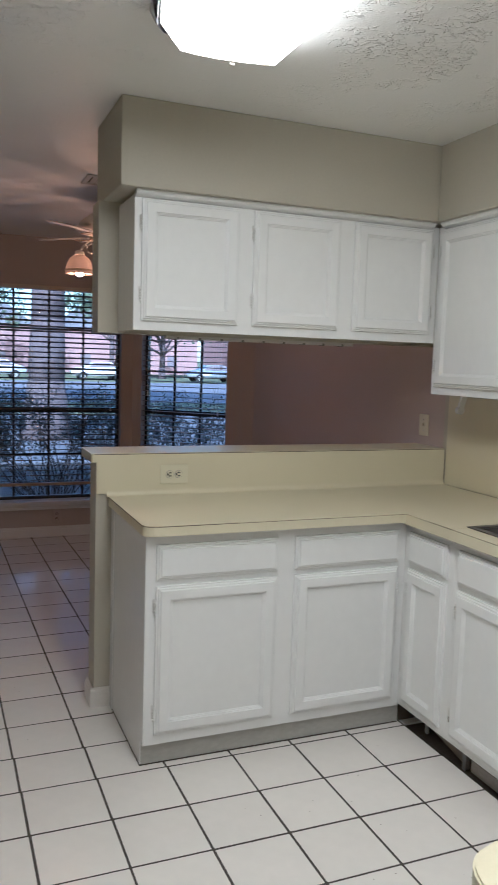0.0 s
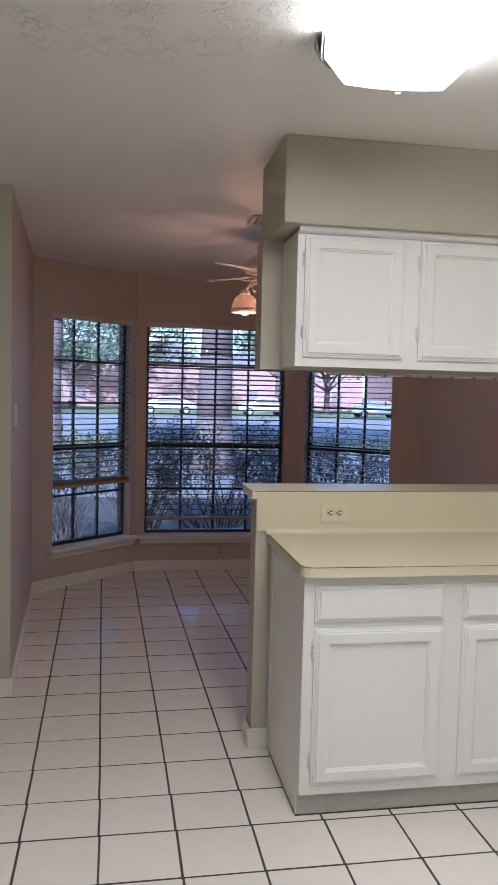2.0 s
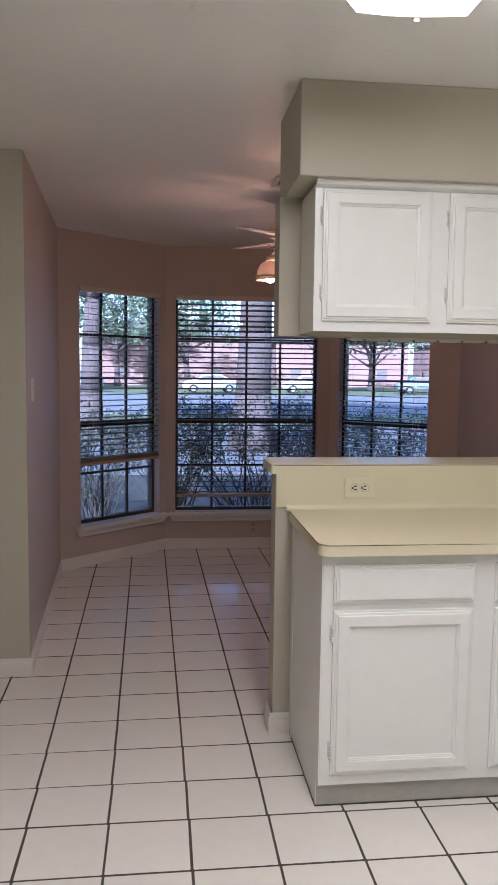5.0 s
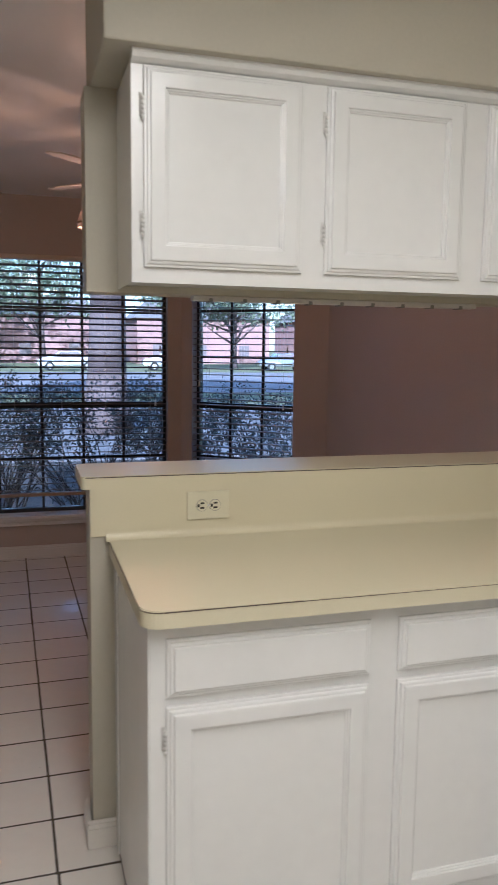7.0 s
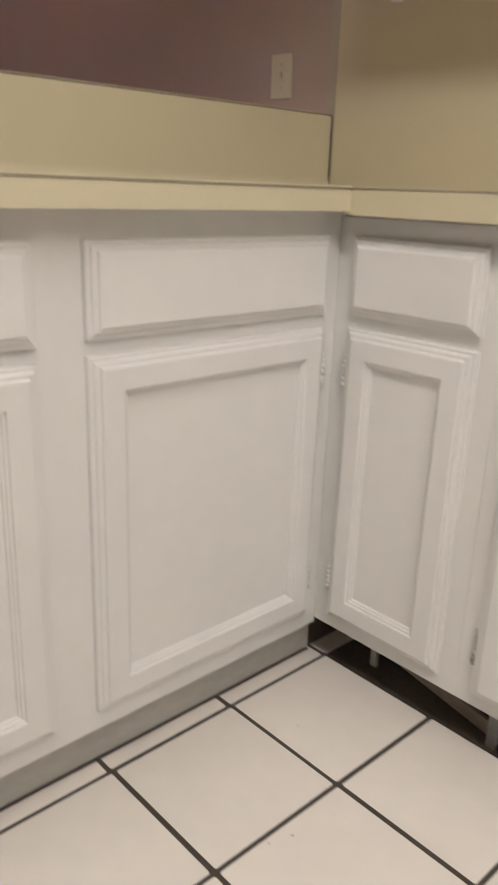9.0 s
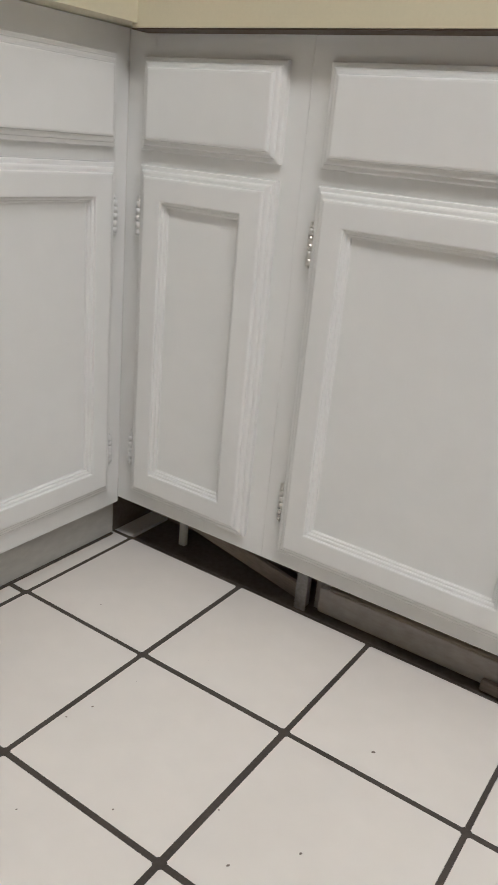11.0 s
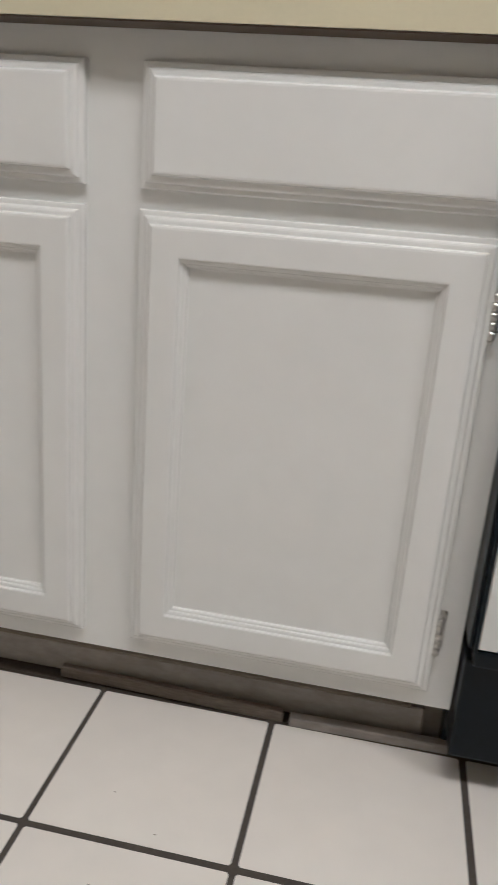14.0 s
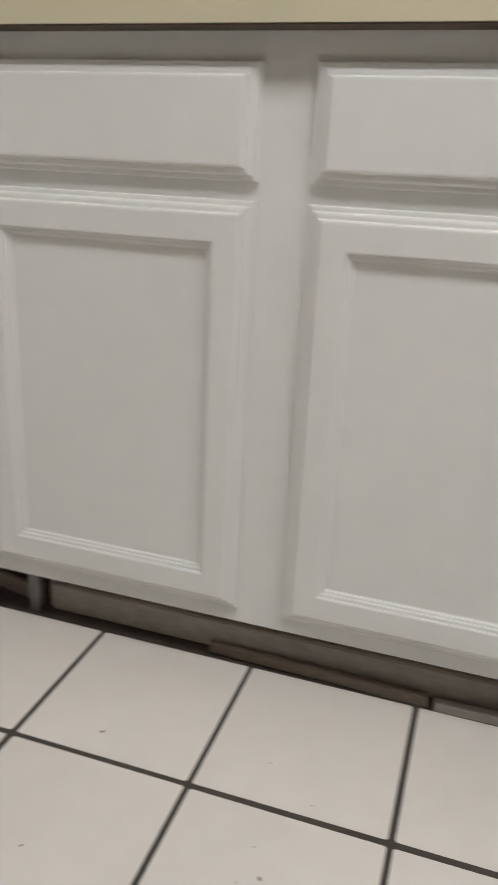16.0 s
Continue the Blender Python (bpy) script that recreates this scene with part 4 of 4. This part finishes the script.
tile_me = mesh_of("tile", tile_mesh(), M_TILE)
rnd = random.Random(11)
rest_v, rest_f = [], []
count = 0
off_y = {-1: 0.004, -2: 0.008, -3: 0.014, -4: 0.0075}
off_x = {-1: 0.001, -2: 0.003, -3: 0.003, -4: 0.002}


def line_x(i):
    return TX + i * TILE + off_x.get(i, 0.0)


def line_y(j):
    return TY + j * TILE + off_y.get(j, 0.0) if j < 2 else 3.243 + (j - 2) * 0.2668


def crossing(i, j):
    """A crossing of the joints: towards the dining room the grid turns a degree against the cabinets."""
    y = line_y(j)
    x = line_x(i) - 0.0188 * max(0.0, y - 2.85)
    return x, y + 0.02 * (x - 1.12) * min(1.0, max(0.0, (j - 2) / 3))


for j in range(-16, 17):
    for i in range(-11, 4):
        four = [crossing(i + a, j + b) for a in (0, 1) for b in (0, 1)]
        cx, cy = sum(p[0] for p in four) / 4, sum(p[1] for p in four) / 4
        sx, sy = (line_x(i + 1) - line_x(i)) / TILE, (line_y(j + 1) - line_y(j)) / TILE
        turn = 1.08 * min(1.0, max(0.0, (j - 1) / 3))
        sy *= 0.996 if j > 1 else 1.0
        if cx > RUN_F and cy < PEN_F:
            continue
        if cx < -0.62 or cx > 3.1 or cy > 7.2 or cy < -1.6:
            continue
        hidden = (cx > 1.45 and 3.1 < cy < 3.7) or (cx < 0.0 and cy > 4.4)
        m = pose(cx + rnd.uniform(-0.0008, 0.0008), cy + rnd.uniform(-0.0008, 0.0008), rnd.uniform(-0.0003, 0.0), rnd.uniform(-0.03, 0.03), rnd.uniform(-0.03, 0.03), turn + rnd.uniform(-0.12, 0.12)) @ Matrix.Diagonal((sx, sy, 1, 1))
        if count < 298 and not hidden and 0.5 < cy < 7.1 and cx > -0.3:
            t = new("tile", tile_me)
            t.parent = floor_ob
            t.matrix_basis = m
            count += 1
        else:
            base = len(rest_v)
            rest_v += [m @ v.co for v in tile_me.vertices]
            rest_f += [[base + k for k in p.vertices] for p in tile_me.polygons]
rest = bpy.data.meshes.new("outer_tiles")
rest.from_pydata(rest_v, [], rest_f)
rest.materials.append(M_TILE)
ro = new("outer_tiles", rest)
ro.parent = floor_ob
tagged(ro, "pale glazed floor tiles", kind="stuff")

# crumbs and flakes on the tiles
rnd = random.Random(31)
bm = bmesh.new()
for k in range(46):
    x, y, q = rnd.uniform(1.5, 2.42) if k % 4 else rnd.uniform(0.5, 1.3), rnd.uniform(1.65, 2.9) if k % 4 else rnd.uniform(2.6, 4.2), rnd.uniform(0.0008, 0.0019)
    m = pose(x, y, q * 0.5 + 0.0002, rnd.uniform(-20, 20), rnd.uniform(-20, 20), rnd.uniform(0, 180)) @ Matrix.Diagonal((q * rnd.uniform(0.8, 2.2), q * rnd.uniform(0.6, 1.1), q * 0.5, 1))
    bmesh.ops.create_icosphere(bm, subdivisions=1, radius=1.0, matrix=m)
gr = part("floor_grit", bm, M_OLDWOOD, floor_ob)
tagged(gr, "small dark crumbs scattered on the tiles", kind="stuff")

# toe space of the sink run: old boards, a bracket, loose strips
structure("toe_back", bx(((2.545, 1.672, -0.005), (2.558, 2.585, 0.107))), M_TOEDARK, "grey painted board at the back of the toe space")
# dark sheet added at the back, its colour standing for the deep shade
structure("toe_shade_back", bx(((2.62, 2.59, -0.005), (2.64, 3.05, 0.107))), M_SUB, "sheet behind the open toe space, coloured as deep shade")
tb = thing("floor_board", "old grey trim board lying along the toe space", "board")
part("board", bx(((2.528, 1.70, 0.001), (2.543, 2.57, 0.052)), bevel=0.002), M_TOEDARK, tb)
part("edge", bx(((2.5265, 1.72, 0.051), (2.541, 2.55, 0.058)), bevel=0.002), M_OLDWOOD, tb)
lb = thing("loose_batten", "brown wooden batten loose in the toe space", "batten")
bat = part("batten", bx(((-0.006, 0, 0), (0.006, 0.36, 0.020)), bevel=0.002), M_OLDWOOD, lb)
bat.matrix_basis = pose(2.512, 1.905, -0.003, 0, 0, -1.5)
lb2 = thing("loose_batten", "pale grey batten loose beside the dishwasher", "batten")
bat = part("batten", bx(((-0.009, 0, 0), (0.009, 0.235, 0.016)), bevel=0.002), M_TOEDARK, lb2)
bat.matrix_basis = pose(2.514, 1.660, -0.003, 0, 0, 1.0)
lean = thing("leaning_board", "thin dark board slumped in the open toe space", "board")
lbm = part("board", bx(((0, 0, 0), (0.008, 0.29, 0.034)), bevel=0.001), M_OLDWOOD, lean)
lbm.matrix_basis = pose(2.545, 2.622, -0.004, 13, -8, 0)
brk = thing("floor_bracket", "small grey metal leg bracket under the cabinet", "bracket")
part("leg", bx(((2.520, 2.596, -0.005), (2.545, 2.606, 0.107)), ((2.518, 2.590, -0.005), (2.522, 2.613, 0.107)), bevel=0.001), M_GREYPOST, brk)
brk2 = thing("floor_bracket", "grey wooden block under the corner cabinet", "bracket")
part("leg", bx(((2.552, 2.896, -0.005), (2.564, 2.912, 0.107)), bevel=0.002), M_TOE, brk2)
# side sheet likewise: the corner's shade is put into its dark colour
structure("toe_side", bx(((2.475, 3.042, -0.001), (2.66, 3.055, 0.107))), M_SUB, "sheet beside the corner toe space, coloured as deep shade")

# ---- outdoors ----
GZ = -0.20
structure("ground", bx(((-500, -400, GZ - 0.4), (500, 900, GZ))), M_LAWN, "lawn reaching far beyond the house")
structure("planting_bed", bx(((-6, 7.3, GZ - 0.1), (9, 13.0, GZ + 0.03))), M_GROUND, "mulched bed under the windows")
structure("drive", bx(((-30, 13.2, GZ - 0.1), (30, 24, GZ + 0.02))), M_CONC, "pale concrete drive and parking strip")
structure("road", bx(((-300, 31, GZ - 0.1), (300, 57, GZ + 0.015))), M_ROAD, "wide asphalt street")


def shrub(x, y, seed, height):
    rnd = random.Random(seed)
    s = thing("shrub", "leggy evergreen shrub with bare lower twigs", "shrub", "hedge under the windows", at=pose(x, y, GZ))
    bm = bmesh.new()
    tips = []
    for k in range(28):
        a = rnd.uniform(0, 2 * math.pi)
        p = Vector((rnd.uniform(-0.10, 0.10), rnd.uniform(-0.10, 0.10), 0))
        d = Vector((math.cos(a) * rnd.uniform(0.2, 0.75), math.sin(a) * rnd.uniform(0.15, 0.5), 1)).normalized()
        r = rnd.uniform(0.008, 0.014)
        steps = 6
        for j in range(steps):
            q = p + d * (height * rnd.uniform(0.95, 1.1) / steps)
            tube(bm, p, q, r, r * 0.8, 5)
            r *= 0.78
            if j >= 1:
                for _ in range(2):
                    e = (d + Vector((rnd.uniform(-1, 1), rnd.uniform(-1, 1), rnd.uniform(-0.2, 0.8)))).normalized()
                    q2 = q + e * rnd.uniform(0.12, 0.32)
                    tube(bm, q, q2, r * 0.6, r * 0.3, 4)
                    tips.append((q, q2, j))
            d = (d + Vector((rnd.uniform(-0.3, 0.3), rnd.uniform(-0.3, 0.3), rnd.uniform(-0.05, 0.25)))).normalized()
            p = q
    part("twigs", bm, M_TWIG, s)
    vs, fs = [], []
    for a, b, j in tips:
        for _ in range(3 + 4 * j if j > 2 else 2):
            c = a.lerp(b, rnd.uniform(0.3, 1.1)) + Vector([rnd.uniform(-0.05, 0.05) for _ in range(3)])
            u = Vector([rnd.uniform(-1, 1) for _ in range(3)]).normalized()
            w = u.orthogonal().normalized()
            ln, wd = rnd.uniform(0.024, 0.042), rnd.uniform(0.007, 0.012)
            n0 = len(vs)
            vs += [c - u * ln / 2, c + w * wd, c + u * ln / 2 + u.cross(w) * 0.006, c - w * wd]
            fs.append((n0, n0 + 1, n0 + 2, n0 + 3))
    me = bpy.data.meshes.new("leaves")
    me.from_pydata(vs, [], fs)
    me.materials.append(M_LEAF)
    lv = new("leaves", me)
    lv.parent = s
    tagged(lv, kind="stuff")
    return s


for k, x in enumerate((-2.3, -1.5, -0.7, 0.1, 0.9, 1.7, 2.5, 3.3, 4.1, 4.9)):
    shrub(x, 8.35 + 0.18 * math.sin(k * 2.3), 20 + k, 1.20 + 0.09 * math.sin(k * 1.7))


def tree(x, y, r, height, seed, crown_z, spread, leaves, label):
    rnd = random.Random(seed)
    t = thing("tree", label, "tree", "trees along the street", at=pose(x, y, GZ))
    bm = bmesh.new()
    p = Vector((0, 0, -0.05))
    rad = r * 1.35
    ends = []
    steps = 7
    for k in range(steps):
        q = p + Vector((rnd.uniform(-0.06, 0.06), rnd.uniform(-0.06, 0.06), height * 0.7 / steps))
        nr = r * (1 - 0.55 * (k + 1) / steps)
        tube(bm, p, q, rad, nr, 16)
        rad, p = nr, q
        if q.z > crown_z * 0.7:
            ends.append((q.copy(), nr))
    for q, nr in ends:
        for _ in range(4):
            a = rnd.uniform(0, 2 * math.pi)
            d = Vector((math.cos(a), math.sin(a), rnd.uniform(0.3, 1.0))).normalized()
            m = q + d * spread * 0.55
            tube(bm, q, m, nr * 0.5, nr * 0.25, 8)
            tube(bm, m, m + (d + Vector((rnd.uniform(-0.5, 0.5), rnd.uniform(-0.5, 0.5), 0.3))).normalized() * spread * 0.45, nr * 0.25, nr * 0.08, 6)
    part("trunk", bm, M_BARK, t, "rough grey-brown trunk with limbs", True)
    vs, fs = [], []
    for _ in range(leaves // 24):
        a, e = rnd.uniform(0, 2 * math.pi), rnd.uniform(-0.5, 1)
        rr = spread * rnd.uniform(0.25, 1.0)
        c = Vector((math.cos(a) * rr, math.sin(a) * rr, crown_z + (height - crown_z) * (0.5 + 0.5 * e) * rnd.uniform(0.6, 1)))
        for _ in range(24):
            o = c + Vector([rnd.gauss(0, 0.38) for _ in range(3)])
            u = Vector([rnd.uniform(-1, 1) for _ in range(3)]).normalized()
            w = u.orthogonal().normalized()
            s = rnd.uniform(0.12, 0.26)
            n0 = len(vs)
            vs += [o - u * s, o + w * s * 0.5, o + u * s, o - w * s * 0.5]
            fs.append((n0, n0 + 1, n0 + 2, n0 + 3))
    me = bpy.data.meshes.new("crown")
    me.from_pydata(vs, [], fs)
    me.materials.append(M_TREELEAF)
    c = new("crown", me)
    c.parent = t
    return t


tree(2.72, 17.0, 0.42, 13, 5, 6.0, 4.5, 12000, "large street tree with a thick sunlit trunk")
# crown added mostly above the view, to screen sky from the left window
tree(-1.15, 21.0, 0.30, 12, 15, 4.6, 4.2, 12000, "tall street tree with a low leafy crown")
for x, y, r, h, seed, low, spread in ((-9.0, 62.5, 0.22, 9.5, 6, 4.0, 3.2), (14.0, 64.0, 0.25, 10.5, 7, 4.4, 3.8), (-15.0, 64.0, 0.3, 11, 8, 2.5, 5.0), (3.0, 72.0, 0.3, 12, 9, 3.0, 5.2),
                                      (20.0, 70.0, 0.3, 11, 10, 2.5, 5.0), (-4.0, 82.0, 0.3, 12, 12, 3.5, 5.2), (32.0, 76.0, 0.3, 12, 13, 2.5, 5.5), (-28.0, 78.0, 0.3, 12, 14, 2.5, 5.5)):
    tree(x, y, r, h, seed, low, spread, 4200, "leafy tree along the street")


def house(x, y, w, d, h, label):
    t = thing("house", label, "house", "houses across the street", at=pose(x, y, GZ))
    part("wall", bx(((-w / 2, 0, 0), (w / 2, d, h))), M_BRICK, t)
    bm = bmesh.new()
    o = 0.5
    a = [bm.verts.new(p) for p in ((-w / 2 - o, -o, h), (w / 2 + o, -o, h), (w / 2 + o, d + o, h), (-w / 2 - o, d + o, h))]
    r = [bm.verts.new(p) for p in ((-w / 2 + 2.0, d / 2, h + 2.4), (w / 2 - 2.0, d / 2, h + 2.4))]
    bm.faces.new((a[0], a[1], r[1], r[0])), bm.faces.new((a[2], a[3], r[0], r[1])), bm.faces.new((a[1], a[2], r[1])), bm.faces.new((a[3], a[0], r[0])), bm.faces.new(a[::-1])
    part("roof", bm, M_ROOF, t)
    for k in range(int(w // 5.2)):
        x0 = -w / 2 + 1.8 + k * 5.2
        wd = part("window", bx(((x0 - 0.06, -0.06, 0.84), (x0 + 1.26, -0.005, 2.26)), bevel=0.01), M_BRICK, t)
        part("pane", bx(((x0, -0.075, 0.9), (x0 + 1.2, -0.062, 2.2))), M_FARGLASS, wd)
    return t


for x, y, h in ((-38.0, 67.0, 5.8), (-17.0, 67.5, 5.8), (2.0, 88.0, 5.2), (22.0, 90.0, 5.2), (42.0, 90.0, 5.2)):
    house(x, y, 16, 10, h, "pink brick house with a shingle roof")


def car(x, y, turn, paintm, label):
    t = thing("car", label, "car", "cars parked along the street", at=pose(x, y, GZ + 0.02, 0, 0, turn))
    prof = [(-2.2, 0.35), (-2.25, 0.75), (-1.9, 0.92), (-1.2, 0.98), (-0.65, 1.42), (0.75, 1.45), (1.5, 1.02), (2.15, 0.92), (2.25, 0.6), (2.2, 0.35)]
    bm = bmesh.new()
    a = [bm.verts.new((px, -0.85, z)) for px, z in prof]
    b = [bm.verts.new((px, 0.85, z)) for px, z in prof]
    bm.faces.new(a), bm.faces.new(b[::-1])
    for k in range(len(prof)):
        bm.faces.new((a[k], b[k], b[(k + 1) % len(prof)], a[(k + 1) % len(prof)]))
    bmesh.ops.bevel(bm, geom=list(bm.edges), offset=0.06, segments=2, affect="EDGES")
    part("body", bm, paintm, t, smooth=True)
    for s in (-1, 1):
        gm = bmesh.new()
        g = [gm.verts.new((px, s * 0.862, z)) for px, z in ((-1.05, 1.0), (-0.6, 1.36), (0.7, 1.38), (1.25, 1.02))]
        h2 = [gm.verts.new((v.co.x, s * 0.855, v.co.z)) for v in g]
        gm.faces.new(g), gm.faces.new(h2[::-1])
        for k in range(4):
            gm.faces.new((g[k], g[(k + 1) % 4], h2[(k + 1) % 4], h2[k]))
        part("side_window", gm, M_FARGLASS, t)
        for px in (-1.4, 1.4):
            w = part("wheel", tube(bmesh.new(), (px, s * 0.70, 0.33), (px, s * 0.88, 0.33), 0.33, sides=20), M_TYRE, t)
            part("rim", tube(bmesh.new(), (px, s * 0.881, 0.33), (px, s * 0.89, 0.33), 0.20, sides=16), M_NICKEL, w)
    return t


for x, y, turn, m, label in ((4.5, 61.0, 3, M_CARW, "white saloon car parked across the street"), (12.5, 61.5, -2, M_CARW, "white saloon car parked across the street"),
                             (-6.0, 61.0, 1, M_CARD, "silver saloon car parked across the street"), (22.0, 61.5, 2, M_CARD, "silver saloon car parked across the street")):
    car(x, y, turn, m, label)
